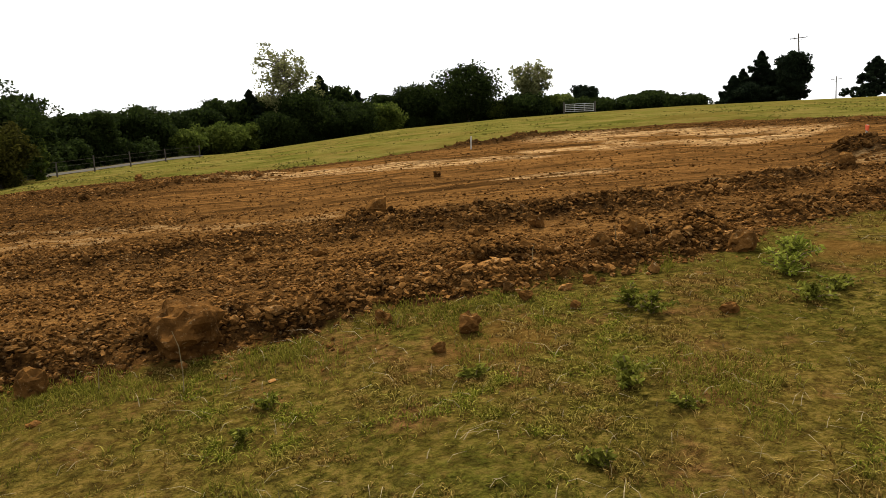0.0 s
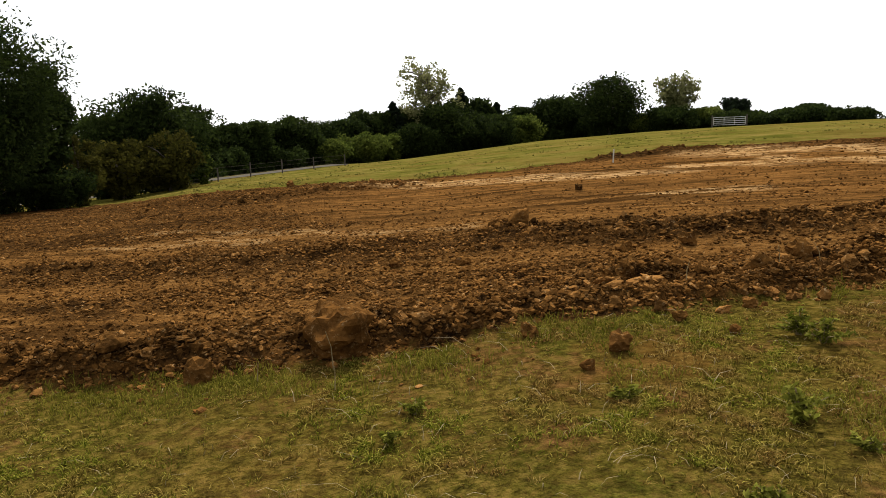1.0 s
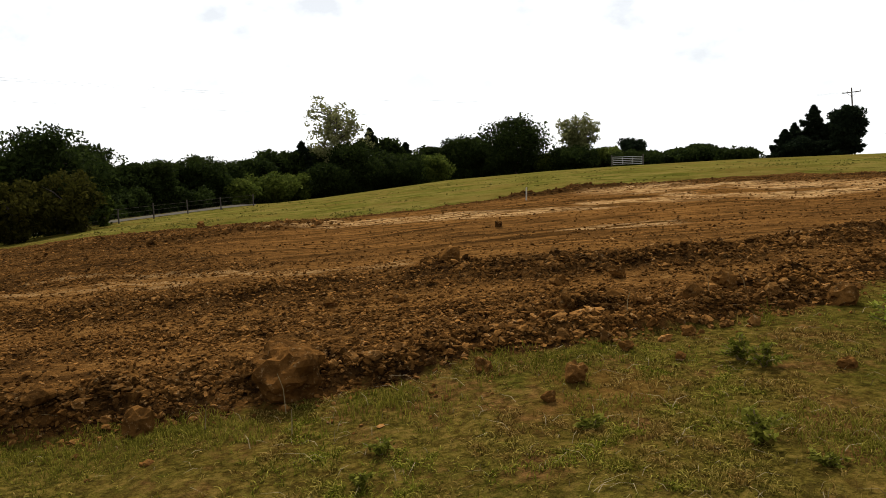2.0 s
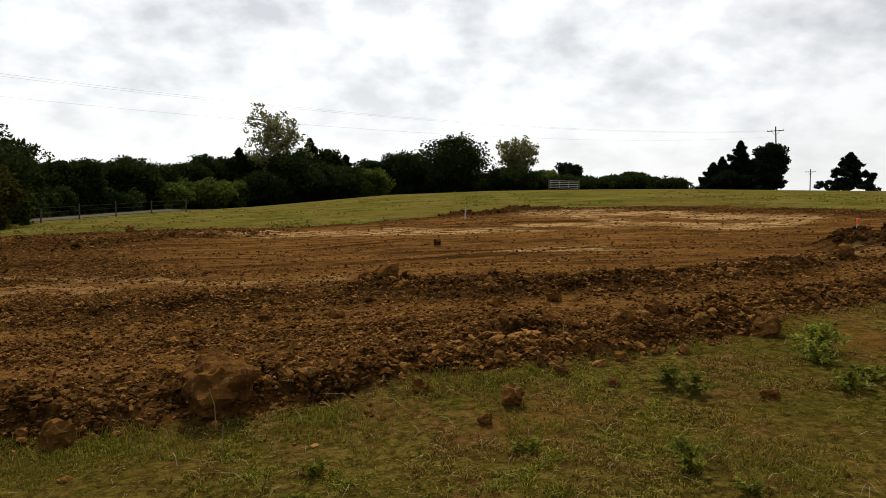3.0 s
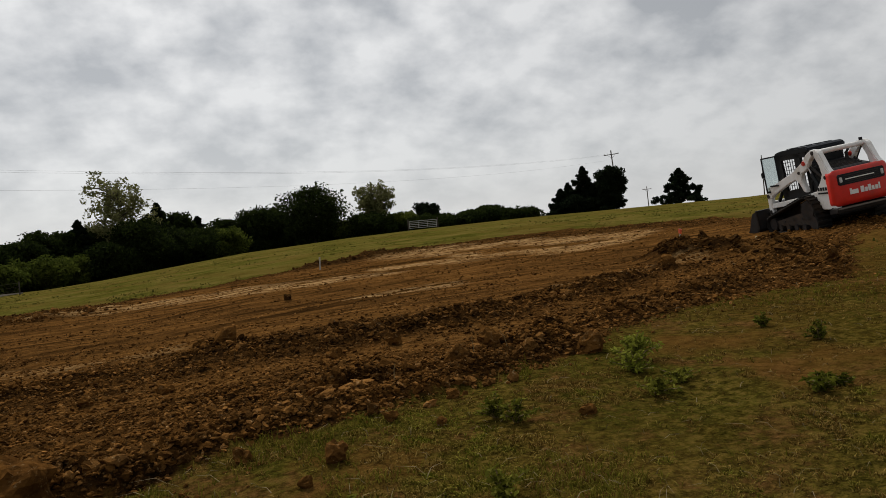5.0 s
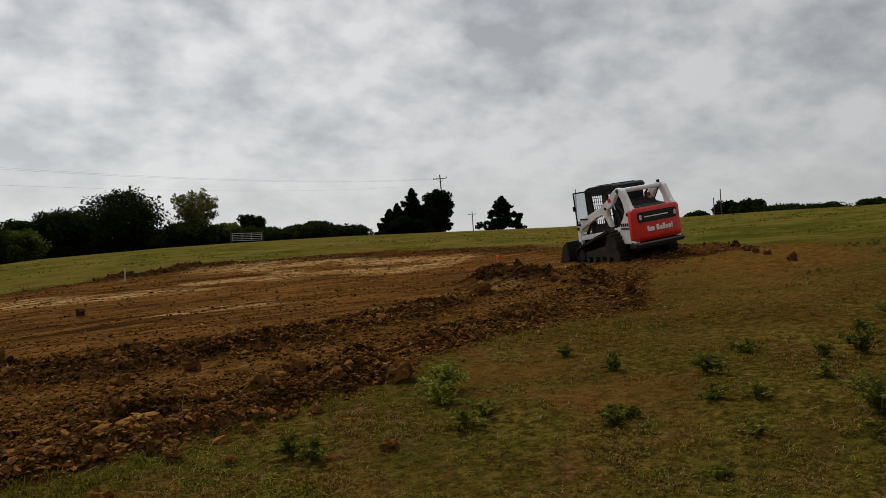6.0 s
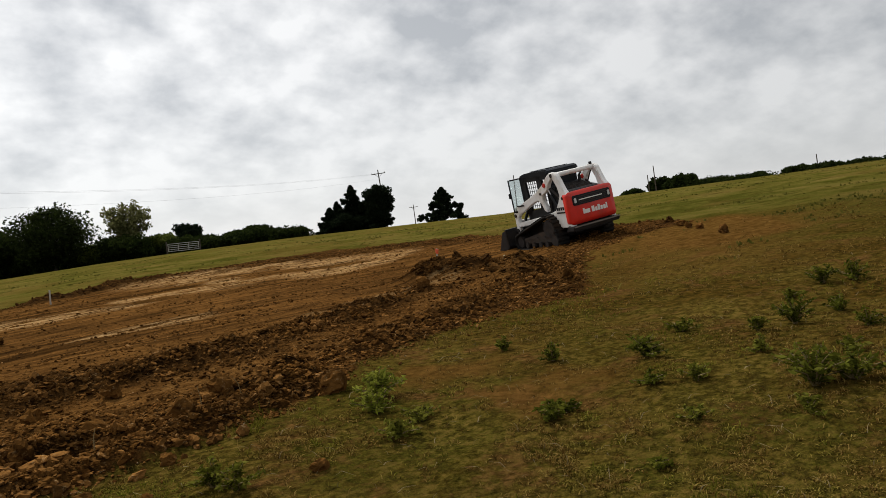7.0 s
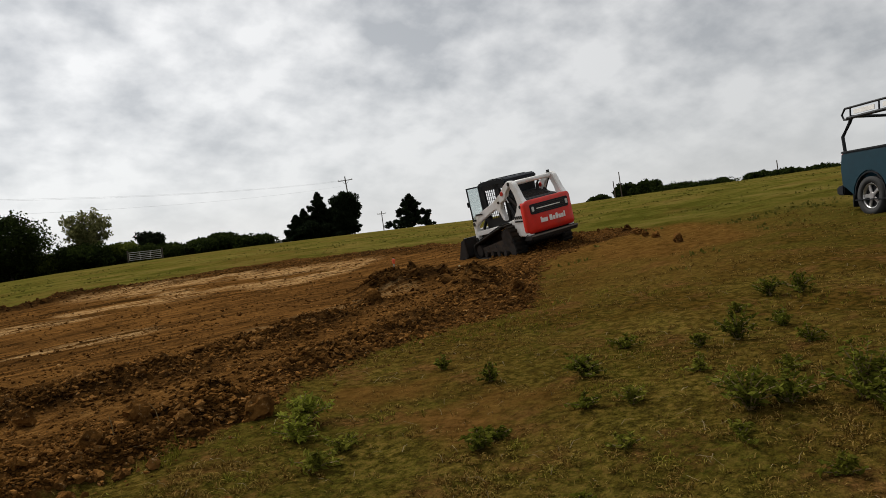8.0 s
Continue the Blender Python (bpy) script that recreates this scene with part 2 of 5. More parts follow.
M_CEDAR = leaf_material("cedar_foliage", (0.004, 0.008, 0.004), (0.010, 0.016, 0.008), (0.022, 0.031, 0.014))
M_PALE = leaf_material("thin_pale_leaves", (0.060, 0.066, 0.022), (0.130, 0.132, 0.050), (0.24, 0.23, 0.095))
M_BUSH = leaf_material("bush_leaves", (0.022, 0.034, 0.005), (0.060, 0.080, 0.013), (0.125, 0.145, 0.026))
M_OLIVE = leaf_material("olive_leaves", (0.014, 0.015, 0.003), (0.036, 0.036, 0.006), (0.075, 0.066, 0.012))
M_WEED = leaf_material("weed_leaves", (0.034, 0.044, 0.004), (0.125, 0.150, 0.014), (0.31, 0.31, 0.050))
M_DULLWEED = leaf_material("dull_weed_leaves", (0.030, 0.036, 0.003), (0.115, 0.120, 0.012), (0.27, 0.255, 0.045))
M_DARKWEED = leaf_material("dark_weed_leaves", (0.018, 0.025, 0.002), (0.070, 0.080, 0.007), (0.20, 0.20, 0.030))
M_BARK = plain("bark", (0.085, 0.066, 0.050), 0.9, wear=0.5, scale=9.0)
M_STALK = plain("dry_stalk", (0.20, 0.145, 0.06), 0.8)
M_WHITE = plain("white_machine_paint", (0.86, 0.85, 0.83), 0.4, wear=0.05, dirt=(0.66, 0.61, 0.54))
M_RED = plain("red_machine_paint", (0.66, 0.026, 0.014), 0.38, wear=0.15, dirt=(0.36, 0.035, 0.02))
M_BLACK = plain("black_paint", (0.010, 0.011, 0.013), 0.5, wear=0.3, spec=0.25)
M_RUBBER = plain("muddy_rubber", (0.014, 0.013, 0.012), 0.9, wear=0.3, dirt=(0.040, 0.026, 0.016), spec=0.15)
M_STEEL = plain("worn_steel", (0.045, 0.040, 0.038), 0.6, 0.5, wear=0.5, dirt=(0.06, 0.038, 0.022))
M_BUCKET = plain("dark_bucket_steel", (0.018, 0.017, 0.018), 0.55, 0.3, wear=0.5, dirt=(0.035, 0.022, 0.014))
M_MUDDY = plain("mud_caked_steel", (0.055, 0.042, 0.032), 0.9, 0.0, wear=0.5, dirt=(0.11, 0.062, 0.03))
M_CABROOF = plain("glossy_black_roof", (0.008, 0.011, 0.016), 0.35, wear=0.2, spec=0.22)
M_DUSTY = plain("dusty_steel", (0.20, 0.17, 0.14), 0.8, wear=0.4)
M_CHROME = plain("cylinder_rod", (0.55, 0.55, 0.56), 0.2, 1.0, wear=0.1)
M_DECAL = plain("white_decal", (0.80, 0.78, 0.74), 0.45, wear=0.1)
M_LAMPGLASS = plain("lamp_glass", (0.62, 0.62, 0.60), 0.15, wear=0.15)
M_TEAL = plain("teal_car_paint", (0.004, 0.032, 0.048), 0.4, wear=0.2, spec=0.22)
M_ALLOY = plain("alloy_wheel", (0.55, 0.54, 0.52), 0.3, 0.8, wear=0.3)
M_TYRE = plain("tyre_rubber", (0.02, 0.02, 0.02), 0.85, wear=0.2)
M_WOODPOLE = plain("weathered_pole", (0.11, 0.09, 0.072), 0.9, wear=0.4, spec=0.0)
M_WIRE = plain("cable", (0.05, 0.05, 0.055), 0.6)
M_GATE = plain("galvanised_gate", (0.50, 0.50, 0.47), 0.6, 0.0, wear=0.2)
M_STAKE = plain("painted_stake", (0.46, 0.43, 0.37), 0.8, wear=0.25)
M_ORANGE = plain("orange_flagging", (0.85, 0.14, 0.05), 0.6)
M_ROAD = plain("gravel_road", (0.085, 0.075, 0.058), 0.95, wear=0.25, scale=1.5, spec=0.0)
M_POST = plain("old_fence_post", (0.09, 0.078, 0.066), 0.9, wear=0.4, spec=0.0)
M_ROOF = plain("pale_metal_roof", (0.62, 0.63, 0.64), 0.5, 0.2)
M_WALL = plain("pale_wall", (0.45, 0.44, 0.42), 0.9)


def glass_material():
    k = Mat("tinted_glass", 0.05, 0, 0.5)
    k.color((0.62, 0.70, 0.70))
    k.b.inputs["Transmission Weight"].default_value = 0.9
    k.b.inputs["IOR"].default_value = 1.1
    return k.m


M_GLASS = glass_material()


# ---------------------------------------------------------------- mesh helpers
def mesh_from(name, verts, faces, material, smooth=False):
    me = bpy.data.meshes.new(name)
    me.from_pydata(verts, [], faces)
    me.materials.append(material)
    if smooth:
        me.polygons.foreach_set("use_smooth", [True] * len(me.polygons))
    return me


def part(name, bm, material, parent=None, label="", smooth=False):
    """Links a bmesh as one mesh object under a thing or a part."""
    me = bpy.data.meshes.new(name)
    bmesh.ops.recalc_face_normals(bm, faces=bm.faces)
    bm.to_mesh(me)
    bm.free()
    me.materials.append(material)
    if smooth:
        me.polygons.foreach_set("use_smooth", [True] * len(me.polygons))
    ob = new(name, me)
    ob.parent = parent
    return tagged(ob, label)


def empty(name, m, label, category, group="", kind=""):
    ob = new(name)
    ob.matrix_basis = m
    return tagged(ob, label, category, group, kind)


def box(bm, lo, hi, bevel=0.0, m=None):
    made = bmesh.ops.create_cube(bm, size=1.0)["verts"]
    size = [b - a for a, b in zip(lo, hi)]
    for v in made:
        v.co = Vector([a + (c + 0.5) * s for a, c, s in zip(lo, v.co, size)])
    if bevel:
        edges = list({e for v in made for e in v.link_edges})
        made = bmesh.ops.bevel(bm, geom=edges, offset=bevel, segments=2, affect="EDGES")["verts"]
    if m:
        bmesh.ops.transform(bm, matrix=m, verts=list(made))
    return bm


def B(lo, hi, bevel=0.0, m=None):
    return box(bmesh.new(), lo, hi, bevel, m)


def prism(outline, x0, x1, bevel=0.0):
    """A plate: an outline in y and z, carried from x0 to x1."""
    bm = bmesh.new()
    f = bm.faces.new([bm.verts.new((x0, y, z)) for y, z in outline])
    ext = bmesh.ops.extrude_face_region(bm, geom=[f])["geom"]
    bmesh.ops.translate(bm, vec=(x1 - x0, 0, 0), verts=[g for g in ext if isinstance(g, bmesh.types.BMVert)])
    if bevel:
        bmesh.ops.bevel(bm, geom=list(bm.edges), offset=bevel, segments=2, affect="EDGES")
    return bm


def tube(bm, pts, radii, sides=8):
    """A round bar along points, with its ends closed."""
    pts = [Vector(p) for p in pts]
    if isinstance(radii, (int, float)):
        radii = [radii] * len(pts)
    rings = []
    for i, p in enumerate(pts):
        d = (pts[min(i + 1, len(pts) - 1)] - pts[max(i - 1, 0)]).normalized()
        side = d.cross(Vector((0, 0, 1)) if abs(d.z) < 0.9 else Vector((1, 0, 0))).normalized()
        up = side.cross(d)
        rings.append([bm.verts.new(p + (side * math.cos(a) + up * math.sin(a)) * radii[i]) for a in (2 * math.pi * k / sides for k in range(sides))])
    for a, b in zip(rings, rings[1:]):
        for k in range(sides):
            bm.faces.new((a[k], a[(k + 1) % sides], b[(k + 1) % sides], b[k]))
    bm.faces.new(rings[0][::-1])
    bm.faces.new(rings[-1])
    return bm


def T(pts, radii, sides=8):
    return tube(bmesh.new(), pts, radii, sides)


def disc(x0, x1, y, z, r, sides=24, bevel=0.0):
    return prism([(y + r * math.cos(2 * math.pi * k / sides), z + r * math.sin(2 * math.pi * k / sides)) for k in range(sides)], x0, x1, bevel)


# ---------------------------------------------------------------- the lie of the land
RIM_AZ = (-60, -40, -32.7, -27.6, -18.4, -11, -1, 7, 12, 20.5, 28.5, 37.5, 46.5, 53, 58, 64, 80, 100)
RIM_EL = (-4.3, -4.0, -3.7, -3.05, -2.22, -1.65, -0.58, -0.1, 0.1, 0.34, 0.42, 0.5, 0.92, 1.12, 1.22, 1.4, 1.5, 1.2)
REACH_AZ, REACH = (-40, -28, -12, 0, 38, 52, 60), (60, 60, 85, 100, 100, 72, 60)

SOIL_EDGE = [(-14, 6.0), (-8, 4.7), (-3.9, 4.35), (-2.6, 4.45), (-1.6, 4.62), (-0.9, 4.74), (-0.3, 5.05), (0.7, 5.25), (1.6, 5.65), (2.7, 6.0), (3.4, 6.75),
             (4.3, 7.1), (5.8, 7.7), (6.9, 7.4), (7.9, 8.2), (9.5, 10.0), (11, 11.4), (12.9, 12.0), (14.7, 11.8), (15.6, 12.8), (16.2, 15), (17.0, 19), (16.6, 24.5),
             (12.3, 28.2), (8.3, 29.2), (5, 28.4), (2.2, 27.0), (-0.6, 25.2), (-4.2, 24.7), (-7.5, 25.3), (-11, 25.4), (-16, 27), (-24, 28), (-27, 18), (-22, 9)]


def smooth(a, b, x):
    t = np.clip((x - a) / (b - a), 0, 1)
    return t * t * (3 - 2 * t)


def line_distance(x, y, pts):
    best = np.full(np.shape(x), 1e9)
    for (ax, ay), (bx, by) in zip(pts, pts[1:]):
        dx, dy = bx - ax, by - ay
        t = np.clip(((x - ax) * dx + (y - ay) * dy) / (dx * dx + dy * dy), 0, 1)
        best = np.minimum(best, np.hypot(x - ax - t * dx, y - ay - t * dy))
    return best


def inside_soil(x, y):
    """Metres inside the edge of the turned soil (negative outside)."""
    pts = SOIL_EDGE + SOIL_EDGE[:1]
    odd = np.zeros(np.shape(x), bool)
    for (ax, ay), (bx, by) in zip(pts, pts[1:]):
        if ay != by:
            odd ^= ((ay > y) != (by > y)) & (x < (bx - ax) * (y - ay) / (by - ay) + ax)
    d = line_distance(x, y, pts)
    return np.where(odd, d, -d)


def waves(x, y, size, seed, octaves=4):
    """Smooth value noise in numpy, about -1 to 1."""
    rng = np.random.RandomState(seed)
    table = rng.uniform(-1, 1, (64, 64))
    out, amp, total = 0.0, 1.0, 0.0
    u, v = x / size, y / size
    for _ in range(octaves):
        i, j = np.floor(u).astype(int), np.floor(v).astype(int)
        a, b = u - i, v - j
        a, b = a * a * (3 - 2 * a), b * b * (3 - 2 * b)
        g = lambda p, q: table[p % 64, q % 64]
        out = out + amp * ((g(i, j) * (1 - a) + g(i + 1, j) * a) * (1 - b) + (g(i, j + 1) * (1 - a) + g(i + 1, j + 1) * a) * b)
        total += amp
        amp, u, v = amp * 0.55, u * 2.03 + 17.3, v * 2.03 + 5.7
    return out / total * 1.6


def base_height(x, y):
    """The hillside with the shallow cut of the pad, without fine relief."""
    x, y = np.asarray(x, float), np.asarray(y, float)
    r, az = np.hypot(x, y), np.degrees(np.arctan2(x, y))
    e = np.tan(np.radians(np.interp(az, RIM_AZ, RIM_EL)))
    reach = np.interp(az, REACH_AZ, REACH)
    rr = np.minimum(r, 200.0)
    u = rr / reach
    g = np.where(u < 1, (1 - u) ** 2 - 0.09 * (reach - 60) / 40 * (1 - np.exp(-rr / 4)) * (1 - u), (u - 1) ** 2)
    z = 1.6 + rr * e - 1.6 * np.minimum(g, 2.0)
    q = ((x - 5) / 10) ** 2 + ((y - 20) / 9) ** 2
    z = z - 0.2 * np.exp(-q * q)
    bank = smooth(49, 56, u * 60) * smooth(-14, -18, az) * smooth(-60, -45, az)
    return z + 0.28 * bank


NEAR_BERM = [(-8, 5.2), (-3.9, 4.65), (-3.3, 4.55), (-2.95, 4.72), (-2.4, 4.85), (-2.0, 5.02), (-1.3, 5.08), (-0.67, 5.05), (-0.3, 5.38), (0.13, 5.42), (0.57, 5.46), (1.14, 5.55), (2.0, 6.05), (2.6, 6.4)]
MID_ROW = [(-9, 9.6), (-5.7, 9.15), (-4.1, 8.9), (-3.0, 8.9), (-2.0, 9.35)]
DARK_ROW = [(-0.75, 9.35), (0.13, 8.6), (0.8, 8.45), (1.4, 8.35), (2.1, 8.5), (3.2, 8.85), (4.4, 9.4), (5.5, 10.0)]
LOW_ROW = [(0.35, 6.12), (0.85, 6.2), (1.3, 6.28), (2.04, 6.5), (2.6, 6.66)]
SIDE_ROW = [(3.6, 7.5), (5.6, 8.4), (7.4, 9.4), (9.2, 11.2)]
FAR_ROW = [(-12, 20.5), (-8.4, 19.5), (-6, 21.5), (-4.5, 22)]
BANK_ROW = [(1.6, 26.4), (3.5, 27.4), (5.6, 28.2)]
ROWS = [(NEAR_BERM, 0.13, 0.24), (MID_ROW, 0.10, 0.30), (DARK_ROW, 0.13, 0.32), (LOW_ROW, 0.09, 0.2), (SIDE_ROW, 0.09, 0.42), (FAR_ROW, 0.10, 0.6), (BANK_ROW, 0.15, 0.5)]
HEAPS = [(8.1, 13.2, 0.30, 0.5), (8.7, 12.9, 0.26, 0.55), (9.4, 13.0, 0.20, 0.55), (8.0, 10.2, 0.22, 0.5), (8.5, 10.5, 0.20, 0.5), (7.3, 8.2, 0.12, 0.45), (6.6, 11.2, 0.10, 0.4), (13.9, 14.4, 0.10, 0.8), (13.3, 13.6, 0.08, 0.8)]


STRIPS = [([(-9, 7.6), (-2.5, 7.7), (0.5, 7.4), (3.0, 7.7), (5.2, 8.7), (7.5, 10.3)], 0.42), ([(-9, 10.6), (-1.0, 11.0), (4.0, 10.6)], 0.8), ([(-9, 6.1), (-3.0, 6.0), (-0.8, 6.5)], 0.3)]


# passes of the blade that reached the pale subsoil: points and half width
PALE_CUTS = [([(-6.5, 22.6), (-4.2, 22.0), (-1.0, 20.6), (1.8, 19.7), (2.9, 19.3)], 0.75), ([(2.1, 13.8), (3.3, 13.8)], 0.55), ([(5.5, 25.6), (7.0, 26.2), (9.3, 24.5), (11.6, 22.4)], 1.3), ([(5.3, 20.4), (7.4, 20.9), (9.0, 19.9)], 0.8),
             ([(8.0, 18.7), (10.2, 20.0), (11.8, 21.2)], 0.6), ([(4.5, 10.7), (6.0, 11.3), (8.1, 12.4)], 0.32), ([(-8.0, 12.9), (-3.9, 11.2), (-1.4, 10.6)], 0.3), ([(-7.9, 11.4), (-4.8, 10.7)], 0.25), ([(3.6, 21.0), (6.1, 21.6), (6.7, 23.0)], 0.5)]


def pale_mask(x, y):
    m = np.zeros(np.shape(x))
    for pts, wide in PALE_CUTS:
        m = np.maximum(m, smooth(1.5, 0.5, line_distance(x, y, pts) / wide + 0.4 * waves(x * 0.4, y, 0.8, 82, 2)) * (0.45 if wide < 0.35 else 1.0))
    return m


def strip_mask(x, y):
    m = np.zeros(np.shape(x))
    for pts, wide in STRIPS:
        m = np.maximum(m, smooth(1.5, 0.6, line_distance(x, y, pts) / wide + 0.25 * waves(x, y, 0.7, 81, 2)))
    return m


def soil_rows(x, y):
    h = 0.0
    for pts, high, wide in ROWS:
        d = line_distance(x, y, pts)
        h = h + high * np.exp(-(d / wide) ** 2) * (1 + 0.5 * waves(x, y, 0.8, 31, 2))
    for hx, hy, high, wide in HEAPS:
        h = h + high * np.exp(-((x - hx) ** 2 + (y - hy) ** 2) / wide ** 2)
    return h


def in_rows(x, y):
    d = np.full(x.shape, 9.0)
    for pts, _, wide in ROWS:
        d = np.minimum(d, line_distance(x, y, pts) / wide)
    for hx, hy, _, wide in HEAPS:
        d = np.minimum(d, np.hypot(x - hx, y - hy) / (wide * 1.2))
    return np.exp(-(d / 1.1) ** 2)


def pad_mask(x, y):
    """1 where the pad is scraped smooth."""
    q = ((x - 4) / 11) ** 2 + ((y - 18.5) / 8.2) ** 2
    return smooth(1.25, 0.7, q) * smooth(0.3, 1.5, inside_soil(x, y))


def height(x, y):
    x, y = np.asarray(x, float), np.asarray(y, float)
    z = base_height(x, y)
    ins = inside_soil(x, y)
    m = smooth(-0.12, 0.22, ins)
    pad = pad_mask(x, y)
    rough = (0.045 * waves(x * 0.6, y, 0.26, 3, 3) + 0.035 * waves(x * 0.3, y, 0.8, 5, 2) + 0.040 * (0.5 - np.abs(waves(x * 0.7, y, 0.13, 6, 3)))) * (1 - 0.75 * pad) * (1 - 0.5 * strip_mask(x, y))
    scrape = 0.045 * waves(x * 0.22, y * 1.6 + x * 0.16, 1.0, 8, 3) * pad
    soil = 0.035 + rough + scrape + soil_rows(x, y)
    near = smooth(60, 30, np.hypot(x, y))
    turf = (0.018 * waves(x, y, 0.55, 12, 3) + 0.03 * waves(x, y, 2.6, 14, 2)) * near + 0.06 * waves(x, y, 9.0, 15, 2) * smooth(8, 20, np.hypot(x, y)) * near
    return z + m * soil + (1 - m) * turf


def Z(x, y):
    return float(height(np.array([x]), np.array([y]))[0])


def polar(az, r):
    return r * math.sin(radians(az)), r * math.cos(radians(az))


def reach_at(az):
    return float(np.interp(az, REACH_AZ, REACH))


def build_ground():
    az = np.radians(np.concatenate([np.arange(-180, -52, 4.0), np.arange(-52, 74, 0.2), np.arange(74, 180, 4.0)]))
    r = np.concatenate([np.geomspace(0.6, 2.4, 16)[:-1], np.geomspace(2.4, 30, 400)[:-1], np.geomspace(30, 90, 70)[:-1], np.geomspace(90, 4000, 24)])
    R, A = np.meshgrid(r, az, indexing="ij")
    X, Y = R * np.sin(A), R * np.cos(A)
    Zv = height(X.ravel(), Y.ravel())
    n, m = len(r), len(az)
    verts = np.column_stack([X.ravel(), Y.ravel(), Zv])
    i, j = np.meshgrid(np.arange(n - 1), np.arange(m), indexing="ij")
    k = (j + 1) % m
    quads = np.stack([i * m + j, (i + 1) * m + j, (i + 1) * m + k, i * m + k], -1).reshape(-1, 4)[:, ::-1]
    faces = quads.tolist() + [list(range(m))[::-1]]
    me = mesh_from("ground", verts.tolist(), faces, M_GROUND, True)
    x, y = X.ravel(), Y.ravel()
    ins = inside_soil(x, y)
    for name, values in (("soil", smooth(-0.35, 0.35, ins)), ("pad", pad_mask(x, y)), ("strip", strip_mask(x, y) * smooth(0.1, 0.5, ins)), ("pale", pale_mask(x, y) * smooth(0.0, 0.4, ins)),
                         ("dry", 0.8 * smooth(1.5, 7.0, x - 0.15 * y) * smooth(40, 18, np.hypot(x, y)) + 0.35), ("trail", smooth(1.3, 0.3, line_distance(x, y, [(13.0, 12.2), (14.2, 11.6), (13.3, 10.2), (12.0, 8.8)]) - 0.3) * 0.9 + 0.8 * smooth(4.2, 1.0, np.hypot(x - 12.2, y - 10.4) + 0.5 * waves(x, y, 1.5, 71, 2)) + 0.4 * smooth(2.5, 0.5, np.hypot(x - 9.3, y - 7.4)) + 0.9 * smooth(0.75, 0.2, np.hypot(x - 3.65, (y - 5.75) * 1.4) + 0.3 * waves(x, y, 0.4, 72, 3)) + 0.8 * smooth(0.7, 0.2, np.hypot(x - 3.9, y - 4.55) + 0.3 * waves(x, y, 0.4, 73, 3)) + 0.7 * smooth(0.5, 0.1, np.hypot(x - 0.5, y - 4.15) + 0.3 * waves(x, y, 0.3, 74, 3))),
                         ("far", smooth(10, 24, np.hypot(x, y))), ("row", np.clip(in_rows(x, y) * 0.85 + 1.2 * smooth(0.9, 0.3, line_distance(x, y, BANK_ROW)) + 0.8 * np.exp(-((x - 8.7) ** 2 + (y - 13.6) ** 2) / 1.2), 0, 1) * smooth(0, 0.3, ins))):
        a = me.attributes.new(name, "FLOAT", "POINT")
        a.data.foreach_set("value", np.clip(values, 0, 1).astype(np.float32))
    tagged(new("ground", me), "sloping pasture of short dry grass with stripped red clay", "ground", kind="structure")


build_ground()

# ---------------------------------------------------------------- skid loader
def hull(circles, n=14):
    """Outline of a belt drawn tight round wheels (y, z, radius)."""
    pts = sorted({(round(y + r * math.cos(2 * math.pi * k / (2 * n)), 5), round(z + r * math.sin(2 * math.pi * k / (2 * n)), 5)) for y, z, r in circles for k in range(2 * n)})

    def half(seq):
        out = []
        for q in seq:
            while len(out) > 1 and (out[-1][0] - out[-2][0]) * (q[1] - out[-2][1]) - (out[-1][1] - out[-2][1]) * (q[0] - out[-2][0]) <= 0:
                out.pop()
            out.append(q)
        return out[:-1]
    return half(pts) + half(pts[::-1])


def belt(outline, x0, x1, thick):
    bm = bmesh.new()
    n = len(outline)
    c = Vector((sum(p[0] for p in outline) / n, sum(p[1] for p in outline) / n))
    rings = []
    for i, p in enumerate(outline):
        a, b = Vector(outline[i - 1]), Vector(outline[(i + 1) % n])
        nrm = Vector(((b - a).y, -(b - a).x)).normalized()
        if nrm.dot(Vector(p) - c) < 0:
            nrm.negate()
        q = Vector(p) - nrm * thick
        rings.append([bm.verts.new((x, w.x, w.y)) for x, w in ((x0, Vector(p)), (x1, Vector(p)), (x1, q), (x0, q))])
    for i in range(n):
        a, b = rings[i], rings[(i + 1) % n]
        for k in range(4):
            bm.faces.new((a[k], a[(k + 1) % 4], b[(k + 1) % 4], b[k]))
    return bm


def rounded_panel(w, z0, z1, y0, y1, r=0.09, bulge=0.03, n=5):
    """An upright panel with rounded corners, its rear face slightly bowed."""
    ring = []
    for cx, cz, a0 in ((w - r, z1 - r, 0), (-w + r, z1 - r, 90), (-w + r, z0 + r, 180), (w - r, z0 + r, 270)):
        for k in range(n + 1):
            a = radians(a0 + 90 * k / n)
            ring.append((cx + r * math.cos(a), cz + r * math.sin(a)))
    bm = bmesh.new()
    layers = []
    for y, inset in ((y1, 0.0), (y0 + 0.03, 0.0), (y0, 0.022), (y0 - bulge, 0.16)):
        mz = (z0 + z1) / 2
        layers.append([bm.verts.new((x * (1 - inset / w), y, mz + (z - mz) * (1 - inset / w))) for x, z in ring])
    for a, b in zip(layers, layers[1:]):
        for k in range(len(ring)):
            j = (k + 1) % len(ring)
            bm.faces.new((a[k], a[j], b[j], b[k]))
    bm.faces.new(layers[0])
    bm.faces.new(layers[-1])
    return bm


